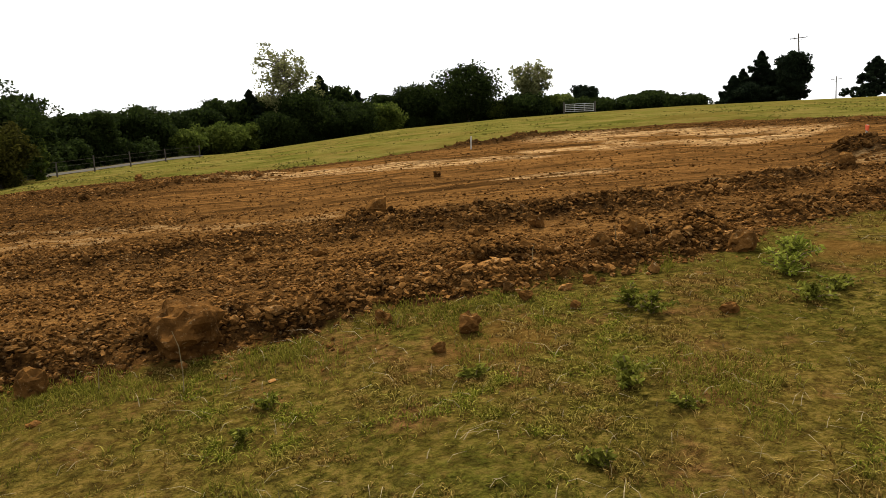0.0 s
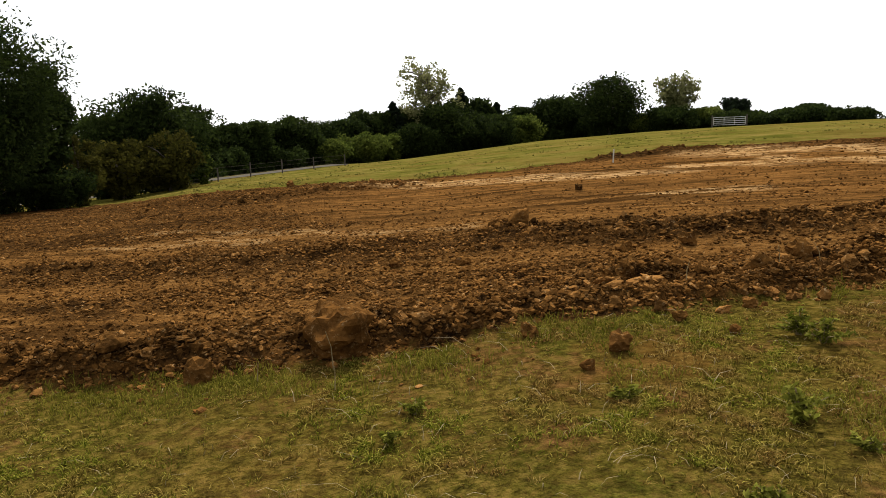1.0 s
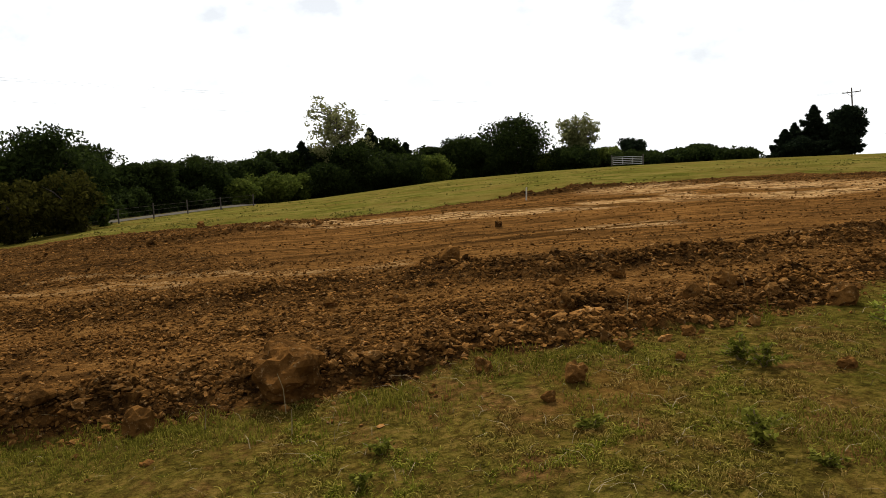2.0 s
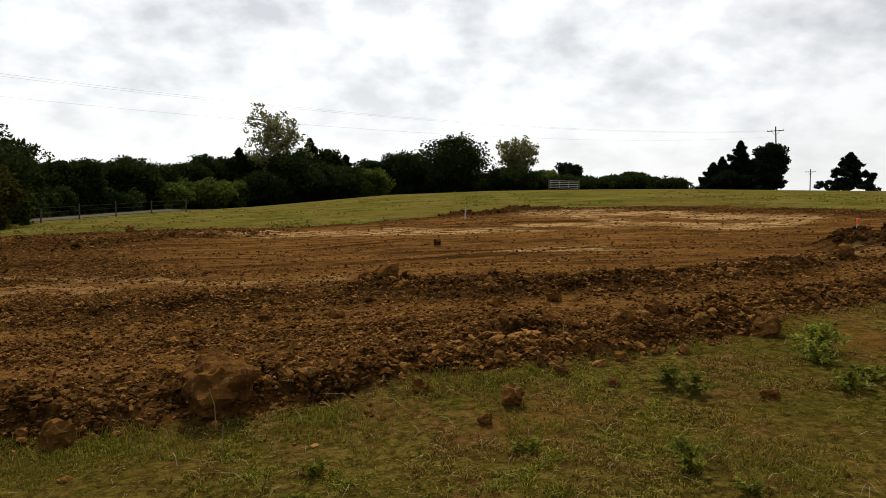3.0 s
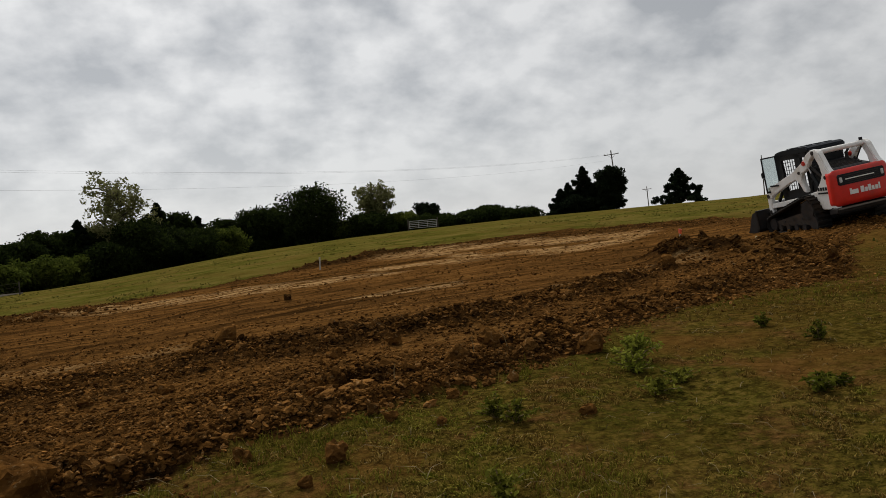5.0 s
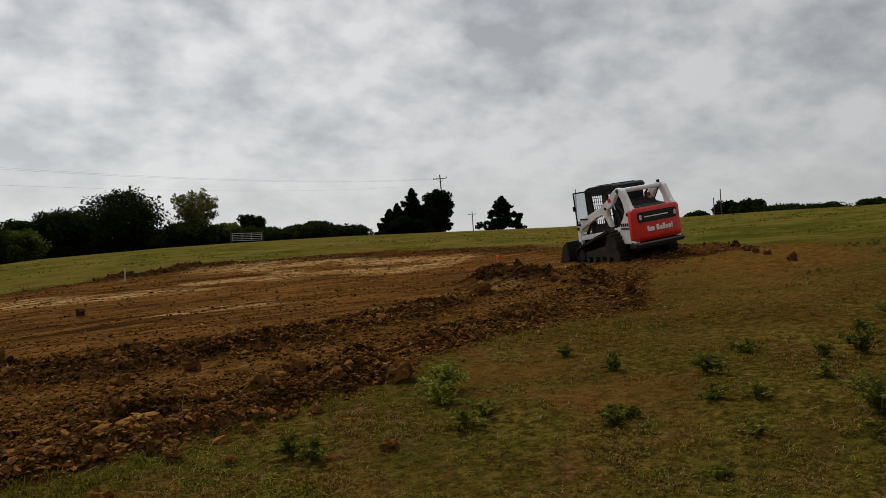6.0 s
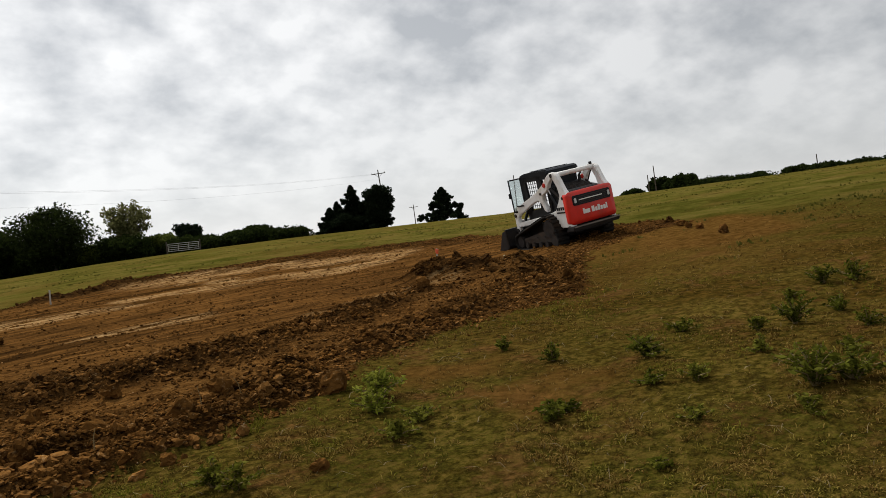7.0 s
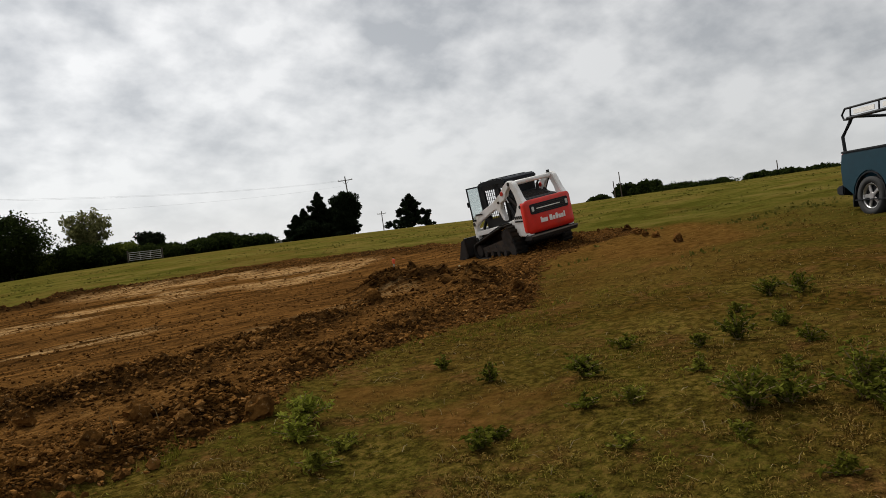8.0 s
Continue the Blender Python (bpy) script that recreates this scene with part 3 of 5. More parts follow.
def build_loader(m):
    car = empty("skid_loader", m, "white and red tracked skid loader with open cab door", "skid loader")
    # chassis between the tracks
    part("chassis", prism([(-1.22, 0.34), (-1.22, 0.62), (0.80, 0.66), (1.02, 0.50), (0.98, 0.26), (-1.0, 0.26)], -0.50, 0.50, 0.02), M_BLACK, car, "dark lower chassis")
    part("engine_cover", prism([(-1.30, 0.56), (-1.30, 1.30), (-1.20, 1.37), (-0.86, 1.44), (-0.48, 1.56), (-0.44, 0.6)], -0.47, 0.47, 0.02), M_BLACK, car, "black engine cover")
    for k in range(6):
        part("vent_slat", B((-0.36, -1.12 + 0.085 * k, 1.385 + 0.024 * k), (0.36, -1.09 + 0.085 * k, 1.412 + 0.024 * k), 0.005), M_STEEL, car)
    # rear door, full width between the towers
    rear = part("rear_door", rounded_panel(0.685, 0.54, 1.335, -1.43, -1.24), M_RED, car, "bright red rear door", True)
    part("grille", rounded_panel(0.575, 0.985, 1.235, -1.474, -1.42, 0.05, 0.0), M_BLACK, rear, "black recessed grille")
    for k in range(5):
        part("louvre", B((-0.42, -1.482, 1.012 + 0.042 * k), (0.42, -1.466, 1.03 + 0.042 * k), 0.004), M_STEEL, rear)
    part("trim_bar", B((-0.40, -1.490, 1.098), (0.30, -1.474, 1.122), 0.004), M_DECAL, rear, "pale trim bar")
    for x in (-0.50, 0.50):
        part("tail_light", B((x - 0.034, -1.49, 1.05), (x + 0.034, -1.462, 1.17), 0.012), M_LAMPGLASS, rear, "clear tail light")
    # maker's mark as plain white blocks
    x = -0.07
    for w, h in ((0.085, 0.135), (0.07, 0.095), (0.07, 0.14), (0.065, 0.095), (0.075, 0.095), (0.04, 0.14)):
        part("decal", B((x, -1.470, 0.75), (x + w, -1.445, 0.75 + h), 0.006), M_DECAL, rear, "white maker's mark, plain blocks")
        x += w + 0.014
    part("decal", prism([(-1.470, 0.755), (-1.470, 0.85), (-1.445, 0.85), (-1.445, 0.755)], -0.33, -0.13), M_DECAL, rear, "white maker's badge")
    part("decal", prism([(-1.4695, 0.85), (-1.4695, 0.885), (-1.445, 0.885), (-1.445, 0.85)], -0.33, -0.28), M_DECAL, rear)
    part("rear_bumper", prism([(-1.47, 0.40), (-1.50, 0.50), (-1.24, 0.535), (-1.14, 0.38)], -0.70, 0.70, 0.02), M_STEEL, car, "scuffed steel rear bumper")
    part("bumper_edge", B((-0.69, -1.512, 0.475), (0.69, -1.485, 0.51), 0.006), M_DUSTY, car, "pale dusty bumper lip")
    # cab
    cab = part("cab", prism([(-0.42, 0.70), (-0.46, 1.84), (-0.34, 1.90), (-0.30, 1.90), (-0.30, 0.70)], -0.45, 0.45, 0.015), M_BLACK, car, "black steel cab frame")
    roof = part("roof", prism([(-0.52, 1.82), (-0.53, 1.92), (-0.44, 1.975), (0.0, 1.99), (0.62, 1.975), (0.84, 1.93), (0.86, 1.87), (0.80, 1.85)], -0.485, 0.485, 0.03), M_CABROOF, cab, "black glossy cab roof")
    for k in range(3):
        part("roof_rib", B((-0.30 + 0.25 * k, -0.35, 1.985), (-0.20 + 0.25 * k, 0.55, 2.0), 0.006), M_CABROOF, roof)
    for x in (-0.47, 0.41):
        part("front_post", prism([(0.74, 0.66), (0.82, 1.88), (0.60, 1.88), (0.50, 0.66)], x, x + 0.06, 0.008), M_BLACK, cab)
        part("mid_post", prism([(-0.14, 1.0), (-0.16, 1.86), (0.06, 1.86), (0.10, 1.0)], x, x + 0.06, 0.008), M_BLACK, cab)
        part("top_rail", prism([(-0.40, 1.74), (-0.40, 1.85), (0.78, 1.85), (0.76, 1.74)], x, x + 0.06, 0.008), M_BLACK, cab)
        part("lower_side", prism([(-0.42, 0.60), (-0.42, 1.06), (0.66, 0.98), (0.74, 0.60)], x, x + 0.06, 0.01), M_BLACK, cab)
        for k in range(11):
            y = -0.30 + 0.095 * k
            part("screen_bar", B((x + 0.022, y, 1.0), (x + 0.034, y + 0.013, 1.78)), M_BLACK, cab)
        for k in range(7):
            z = 1.10 + 0.095 * k
            part("screen_bar", B((x + 0.024, -0.34, z), (x + 0.032, 0.72, z + 0.012)), M_BLACK, cab)
    seat = part("seat", prism([(-0.26, 0.78), (-0.28, 1.42), (-0.16, 1.44), (-0.08, 1.0), (0.26, 0.98), (0.26, 0.78)], -0.20, 0.20, 0.03), M_BLACK, cab)
    part("headrest", B((-0.12, -0.27, 1.44), (0.12, -0.17, 1.60), 0.03), M_BLACK, seat)
    # cab door, swung open to the side
    fold = Matrix.Translation((-0.45, 0.80, 0)) @ Matrix.Rotation(radians(-42), 4, "Z")
    door = part("cab_door", B((-0.36, -0.02, 1.0), (-0.325, 0.02, 1.90), 0.008, fold), M_BLACK, car, "open glazed cab door")
    part("door_frame", B((-0.04, -0.02, 1.0), (0.0, 0.02, 1.90), 0.008, fold), M_BLACK, door)
    part("door_frame", B((-0.325, -0.018, 1.865), (-0.04, 0.018, 1.90), 0.008, fold), M_BLACK, door)
    part("door_frame", B((-0.325, -0.018, 1.0), (-0.04, 0.018, 1.05), 0.008, fold), M_BLACK, door)
    pane = part("pane", B((-0.325, -0.006, 1.05), (-0.04, 0.006, 1.865), 0, fold), M_GLASS, door, "pale tinted glass")
    pane.visible_shadow = False
    part("door_handle", B((-0.40, -0.07, 1.40), (-0.34, -0.02, 1.54), 0.012, fold), M_BLACK, door)
    for s in (-1, 1):
        lo, hi = sorted((s * 0.53, s * 0.665))
        # rear tower: broad foot behind the track, narrow leaning head
        part("rear_tower", prism([(-1.40, 0.50), (-1.41, 1.30), (-1.30, 1.42), (-1.12, 1.80), (-1.04, 1.865), (-0.94, 1.85), (-0.92, 1.76), (-1.06, 1.50), (-1.10, 1.30), (-1.00, 1.14), (-0.86, 1.00), (-0.78, 0.84), (-0.82, 0.62), (-0.94, 0.50)], lo, hi, 0.018), M_WHITE, car, "white rear tower")
        side = s * 0.668
        part("marker", B((min(side, side + s * 0.006), -1.22, 0.86), (max(side, side + s * 0.006), -0.88, 0.895)), M_BLACK, car, "dark side marking bar")
        for k in range(4):
            part("marker", B((min(side, side + s * 0.006), -1.20 + 0.085 * k, 0.935), (max(side, side + s * 0.006), -1.14 + 0.085 * k, 1.01)), M_BLACK, car, "dark side marking block")
        part("tower_lamp", disc(min(side, side + s * 0.02), max(side, side + s * 0.02), -1.22, 1.22, 0.045, 14, 0.005), M_BLACK, car)
        arm = part("lift_arm", prism([(-1.06, 1.80), (-1.02, 1.86), (-0.84, 1.88), (-0.66, 1.80), (-0.42, 1.62), (-0.05, 1.44), (0.90, 1.16), (1.06, 1.14), (1.17, 1.02), (1.19, 0.46), (1.04, 0.44),
                                      (1.02, 0.84), (0.90, 0.93), (0.10, 1.20), (-0.12, 1.24), (-0.24, 1.14), (-0.34, 0.95), (-0.44, 0.92), (-0.45, 1.00), (-0.34, 1.22), (-0.36, 1.36), (-0.52, 1.42), (-0.62, 1.48), (-0.72, 1.62), (-0.88, 1.74)], lo + 0.015, hi - 0.005, 0.016), M_WHITE, car, "white lift arm")
        for y, z, r in ((-0.92, 1.80, 0.05), (-0.53, 1.60, 0.055), (-0.30, 1.40, 0.035), (1.10, 0.92, 0.05), (1.11, 0.52, 0.05)):
            part("pivot_pin", disc(lo - 0.012, hi + 0.012, y, z, r, 14, 0.005), M_RED if r == 0.055 else M_STEEL, arm)
        part("arm_mark", B((min(side, side + s * 0.004), 0.55, 1.15), (max(side, side + s * 0.004), 0.92, 1.19)), M_BLACK, arm, "small dark mark")
        part("cylinder", T([(s * 0.59, -0.86, 1.02), (s * 0.59, -0.66, 1.34)], 0.045, 10), M_BLACK, car, "black hydraulic cylinder")
        part("cylinder_rod", T([(s * 0.59, -0.67, 1.32), (s * 0.59, -0.56, 1.56)], 0.024, 10), M_CHROME, car)
        part("rear_link", T([(s * 0.56, -0.98, 1.22), (s * 0.56, -0.62, 1.50)], 0.03, 8), M_STEEL, car)
        part("hose", T([(s * 0.52, -0.95, 1.72), (s * 0.50, -0.80, 1.50), (s * 0.52, -0.66, 1.30), (s * 0.5, -0.5, 1.12)], 0.017, 6), M_BLACK, car)
        part("tilt_cylinder", T([(s * 0.40, 0.84, 1.0), (s * 0.40, 1.20, 0.62)], 0.042, 10), M_BLACK, car)
        part("side_beam", prism([(-0.80, 0.80), (-0.78, 0.93), (-0.30, 0.84), (1.02, 0.72), (1.03, 0.60), (-0.30, 0.70)], lo + 0.01, hi + 0.0, 0.014), M_WHITE, car, "white side beam above the track")
        # track
        t0, t1 = sorted((s * 0.535, s * 0.86))
        outline = hull([(-0.56, 0.52, 0.33), (-0.72, 0.25, 0.245), (0.86, 0.225, 0.22)])
        trk = part("track", belt(outline, t0, t1, 0.04), M_RUBBER, car, "muddy black rubber track", True)
        loop = outline + outline[:1]
        length = [math.dist(a, b) for a, b in zip(loop, loop[1:])]
        total, lugs = sum(length), 44
        for k in range(lugs):
            want, i = total * k / lugs, 0
            while want > length[i]:
                want -= length[i]
                i += 1
            a, b = Vector(loop[i]), Vector(loop[i + 1])
            p = a.lerp(b, want / length[i])
            ang = math.atan2((b - a).y, (b - a).x)
            part("lug", B((t0 - 0.004, -0.028, -0.030), (t1 + 0.004, 0.028, 0.012), 0.006, Matrix.Translation((0, p.x, p.y)) @ Matrix.Rotation(ang, 4, "X")), M_RUBBER, trk)
        part("sprocket", disc(t0 + 0.05, t1 - 0.05, -0.56, 0.52, 0.24, 20, 0.02), M_STEEL, trk)
        part("idler", disc(t0 + 0.05, t1 - 0.05, 0.86, 0.225, 0.165, 20, 0.02), M_STEEL, trk)
        part("idler", disc(t0 + 0.05, t1 - 0.05, -0.72, 0.24, 0.17, 20, 0.02), M_STEEL, trk)
        for k in range(4):
            part("roller", disc(t0 + 0.04, t1 - 0.04, -0.36 + 0.31 * k, 0.13, 0.085, 16, 0.012), M_STEEL, trk)
        part("track_frame", prism([(-0.74, 0.18), (-0.60, 0.46), (-0.20, 0.46), (0.72, 0.30), (0.92, 0.24), (0.86, 0.17)], t0 + 0.08, t1 - 0.035, 0.01), M_MUDDY, trk, "mud-caked steel track frame")
        for k in range(3):
            part("frame_bolt", disc(t0 + 0.03 if s < 0 else t1 - 0.04, t0 + 0.04 if s < 0 else t1 - 0.03, -0.35 + 0.35 * k, 0.34 - 0.03 * k, 0.03, 10), M_STEEL, trk)
    part("cross_tube", T([(-0.60, -1.0, 1.80), (0.60, -1.0, 1.80)], 0.058, 14), M_WHITE, car, "white rear cross tube", True)
    part("front_cross_tube", T([(-0.6, 1.10, 0.74), (0.6, 1.10, 0.74)], 0.05, 10), M_WHITE, car)
    part("exhaust", T([(0.30, -0.72, 1.40), (0.30, -0.73, 1.66), (0.31, -0.80, 1.73)], 0.04, 10), M_STEEL, car)
    part("warning_light", T([(0.52, -0.98, 1.86), (0.52, -0.98, 1.93)], 0.04, 10), M_BLACK, car)
    # bucket
    shell = [(1.24, 0.60), (1.20, 0.14), (1.32, 0.03), (1.86, 0.0), (1.86, 0.025), (1.36, 0.07), (1.27, 0.18), (1.30, 0.58)]
    bucket = part("bucket", prism(shell, -0.98, 0.98), M_BUCKET, car, "dark worn steel bucket")
    for x in (-0.98, 0.95):
        part("bucket_side", prism([(1.24, 0.60), (1.20, 0.14), (1.32, 0.02), (1.86, 0.0), (1.72, 0.10), (1.46, 0.54)], x, x + 0.03, 0.004), M_BUCKET, bucket)
    part("cutting_edge", prism([(1.78, -0.004), (1.78, 0.032), (1.96, 0.002)], -0.99, 0.99), M_STEEL, bucket)
    part("top_lip", B((-0.98, 1.225, 0.585), (0.98, 1.315, 0.615), 0.006), M_BUCKET, bucket)
    return car


LX, LY = 13.19, 14.48
build_loader(pose(LX, LY, float(base_height(LX, LY)) + 0.015, 0.0, -7.66, -7.4))


# ---------------------------------------------------------------- pickup truck
def wheel(parent, x, y, s):
    tyre = part("wheel", belt([(y + 0.37 * math.cos(2 * math.pi * k / 32), 0.37 + 0.37 * math.sin(2 * math.pi * k / 32)) for k in range(32)], x - 0.12, x + 0.12, 0.12), M_TYRE, parent, "black tyre on alloy wheel", True)
    out = x + s * 0.10
    rim = part("rim", belt([(y + 0.25 * math.cos(2 * math.pi * k / 32), 0.37 + 0.25 * math.sin(2 * math.pi * k / 32)) for k in range(32)], min(x, out), max(x, out), 0.03), M_ALLOY, tyre, "polished alloy rim", True)
    part("hub", disc(min(out - s * 0.03, out), max(out - s * 0.03, out), y, 0.37, 0.075, 16, 0.008), M_ALLOY, tyre)
    for k in range(5):
        a = 2 * math.pi * k / 5 + 0.3
        bm = B((min(out - s * 0.035, out - s * 0.01), -0.035, 0.06), (max(out - s * 0.035, out - s * 0.01), 0.035, 0.235), 0.008, Matrix.Translation((0, y, 0.37)) @ Matrix.Rotation(a, 4, "X"))
        part("spoke", bm, M_ALLOY, tyre)
    part("brake_drum", disc(x - 0.05, x + 0.05, y, 0.37, 0.2, 16), M_BLACK, tyre)


def arch(y, r=0.45, n=9):
    return [(y + r * math.cos(math.pi * k / n), 0.40 + r * math.sin(math.pi * k / n)) for k in range(n + 1)]


def build_truck(m):
    car = empty("pickup_truck", m, "dark teal pickup truck with a black ladder rack", "pickup truck")
    ra, fa = -1.62, 1.75
    side = [(-2.42, 0.62), (-2.46, 0.95), (-2.42, 1.25), (-0.55, 1.25), (-0.55, 0.55)] + arch(ra)
    for x0, x1 in ((-0.93, -0.86), (0.86, 0.93)):
        part("bed_side", prism(side, x0, x1, 0.02), M_TEAL, car, "teal bed side")
        part("bed_rail", B((x0 - 0.01, -2.42, 1.25), (x1 + 0.01, -0.55, 1.29), 0.012), M_BLACK, car, "dark bed rail cap")
        part("wheel_liner", belt(arch(ra, 0.44) + [(ra - 0.44, 0.3), (ra + 0.44, 0.3)], x0 if x0 > 0 else x1 - 0.3, x1 if x0 < 0 else x0 + 0.0 + 0.3 - 0.3 + 0.07, 0.02), M_BLACK, car)
    part("bed_floor", B((-0.87, -2.40, 0.68), (0.87, -0.55, 0.74), 0.01), M_BLACK, car)
    tail = part("tailgate", B((-0.80, -2.46, 0.74), (0.80, -2.40, 1.24), 0.015), M_TEAL, car)
    part("tailgate_handle", B((-0.12, -2.475, 1.14), (0.12, -2.455, 1.22), 0.008), M_BLACK, tail)
    for x in (-0.83, 0.83):
        part("tail_light", B((x - 0.045, -2.475, 0.92), (x + 0.045, -2.42, 1.26), 0.01), M_RED, car, "red tail light")
    part("rear_bumper", prism([(-2.62, 0.44), (-2.62, 0.60), (-2.40, 0.64), (-2.40, 0.42)], -0.92, 0.92, 0.025), M_BLACK, car, "dark rear bumper")
    part("mud_flap", B((0.70, -2.12, 0.18), (0.92, -2.10, 0.52)), M_BLACK, car)
    part("cab", prism([(-0.54, 0.50), (-0.54, 1.32), (-0.46, 1.78), (-0.30, 1.84), (0.55, 1.84), (0.75, 1.78), (1.20, 1.28), (2.45, 1.16), (2.62, 1.0), (2.62, 0.50)], -0.90, 0.90, 0.03), M_TEAL, car, "teal cab and bonnet")
    for x in (-0.905, 0.893):
        part("side_window", prism([(-0.30, 1.30), (-0.26, 1.72), (0.52, 1.74), (0.98, 1.30)], x, x + 0.012), M_BLACK, car, "dark side window")
        part("door_handle", B((x - 0.012, -0.2, 1.12), (x + 0.024, -0.04, 1.16), 0.006), M_BLACK, car)
    part("front_bumper", prism([(2.60, 0.44), (2.60, 0.66), (2.78, 0.64), (2.78, 0.46)], -0.92, 0.92, 0.03), M_STEEL, car)
    for x in (-0.66, 0.66):
        part("headlight", B((x - 0.16, 2.60, 0.78), (x + 0.16, 2.64, 0.94), 0.012), M_LAMPGLASS, car)
    for x, s in ((-0.80, -1), (0.80, 1)):
        wheel(car, x, ra, s)
        wheel(car, x, fa, s)
    rack = part("ladder_rack", T([(0.89, -2.34, 1.28), (0.90, -2.38, 1.58), (0.84, -2.24, 1.84), (0.84, -2.18, 1.94)], 0.034, 10), M_BLACK, car, "black steel ladder rack")
    part("rack_post", T([(-0.89, -2.34, 1.28), (-0.90, -2.38, 1.58), (-0.84, -2.24, 1.84), (-0.84, -2.18, 1.94)], 0.034, 10), M_BLACK, rack)
    for x in (-0.86, 0.86):
        part("rack_post", T([(x, -0.70, 1.28), (x, -0.70, 1.94)], 0.034, 10), M_BLACK, rack)
        part("side_rail", T([(x, -2.28, 1.93), (x, 1.20, 1.93)], 0.032, 8), M_BLACK, rack)
        part("upper_rail", T([(x, -2.14, 1.90), (x, -2.38, 1.92), (x, -2.44, 2.02), (x, -2.34, 2.13), (x, 1.20, 2.13)], 0.022, 8), M_BLACK, rack)
        for k in range(5):
            part("rail_strut", T([(x, -2.18 + 0.82 * k, 1.93), (x, -2.18 + 0.82 * k, 2.13)], 0.016, 6), M_BLACK, rack)
        for k in range(4):
            part("rail_plate", B((x - 0.006, -2.08 + 0.82 * k, 1.985), (x + 0.006, -1.48 + 0.82 * k, 2.075), 0.003), M_DECAL, rack, "pale plate between the rails")
    for y in (-2.18, -0.70, 1.0):
        part("cross_bar", T([(-0.86, y, 1.95), (0.86, y, 1.95)], 0.03, 8), M_BLACK, rack)
    return car


TX, TY = 14.52, 4.83
build_truck(pose(TX, TY, float(base_height(TX, TY)) - 0.04, 0, -3.0, 150) @ Matrix.Scale(0.95, 4))


# ---------------------------------------------------------------- trees
def leaf_mesh(name, centers, spread, per, size, material, seed, flat=0.0, squash=0.8, slim=0.45):
    """Many small pointed leaves round the given clump centres."""
    rng = np.random.RandomState(seed)
    c = np.repeat(np.asarray(centers, float), per, axis=0)
    n = len(c)
    s = np.repeat(np.broadcast_to(spread, (len(centers),)), per)
    d = rng.normal(size=(n, 3))
    d /= np.linalg.norm(d, axis=1, keepdims=True)
    p = c + d * (s * rng.uniform(0.25, 1.0, n) ** 0.6)[:, None] * (1, 1, squash)
    a = rng.normal(size=(n, 3))
    a[:, 2] *= 1 - flat
    a /= np.linalg.norm(a, axis=1, keepdims=True)
    b = np.cross(a, rng.normal(size=(n, 3)))
    b /= np.linalg.norm(b, axis=1, keepdims=True)
    L = (size * rng.uniform(0.6, 1.4, n))[:, None]
    v = np.stack([p - a * L, p + b * L * slim, p + a * L, p - b * L * slim], 1).reshape(-1, 3)
    f = np.arange(4 * n).reshape(-1, 4)
    return mesh_from(name, v.tolist(), f.tolist(), material)


def crown_points(kind, h, w, rng):
    """Clump centres and sizes, and where the crown begins."""
    if kind == "cedar":
        z = rng.uniform(0.03, 1.0, 190) ** 0.9
        ang = rng.uniform(0, 2 * np.pi, 190)
        rad = w / 2 * np.clip((1 - z) ** 0.8, 0.02, 1) * rng.uniform(0.3, 1.15, 190) * (1 + 0.25 * np.sin(3 * ang + 9 * z))
        return np.column_stack([rad * np.cos(ang), rad * np.sin(ang), z * h]), 0.020 * h + 0.085 * w * (1 - z)
    n = {"sparse": 230, "bush": 70}.get(kind, 150)
    low = {"sparse": 0.2, "bush": 0.02, "hedge": 0.03}.get(kind, 0.10)
    d = rng.normal(size=(n, 3))
    d /= np.linalg.norm(d, axis=1, keepdims=True)
    k = rng.uniform(0.12 if kind == "sparse" else 0.45, 1.0, n) ** 0.5 * np.where(rng.uniform(size=n) < 0.18, 1.16, 1.0)
    lump = 1 + 0.36 * np.sin(3 * d[:, 0] + 5 * d[:, 2] + rng.uniform(0, 6)) * np.cos(4 * d[:, 1] + rng.uniform(0, 6))
    mid, half = h * (1 + low) / 2, h * (1 - low) / 2
    w = w * (1.12 if kind == "hedge" else 1.0)
    narrow = 1 - 0.35 * np.clip(-d[:, 2], 0, 1)
    c = d * (k * lump)[:, None] * np.array([w / 2, w / 2, half]) * 0.92
    c[:, :2] *= narrow[:, None]
    c[:, 2] += mid
    c[:, 2] = np.clip(c[:, 2], 0.03 * h, 0.97 * h)
    return c, np.full(n, (0.085 if kind == "sparse" else 0.14) * w) * rng.uniform(0.7, 1.3, n)


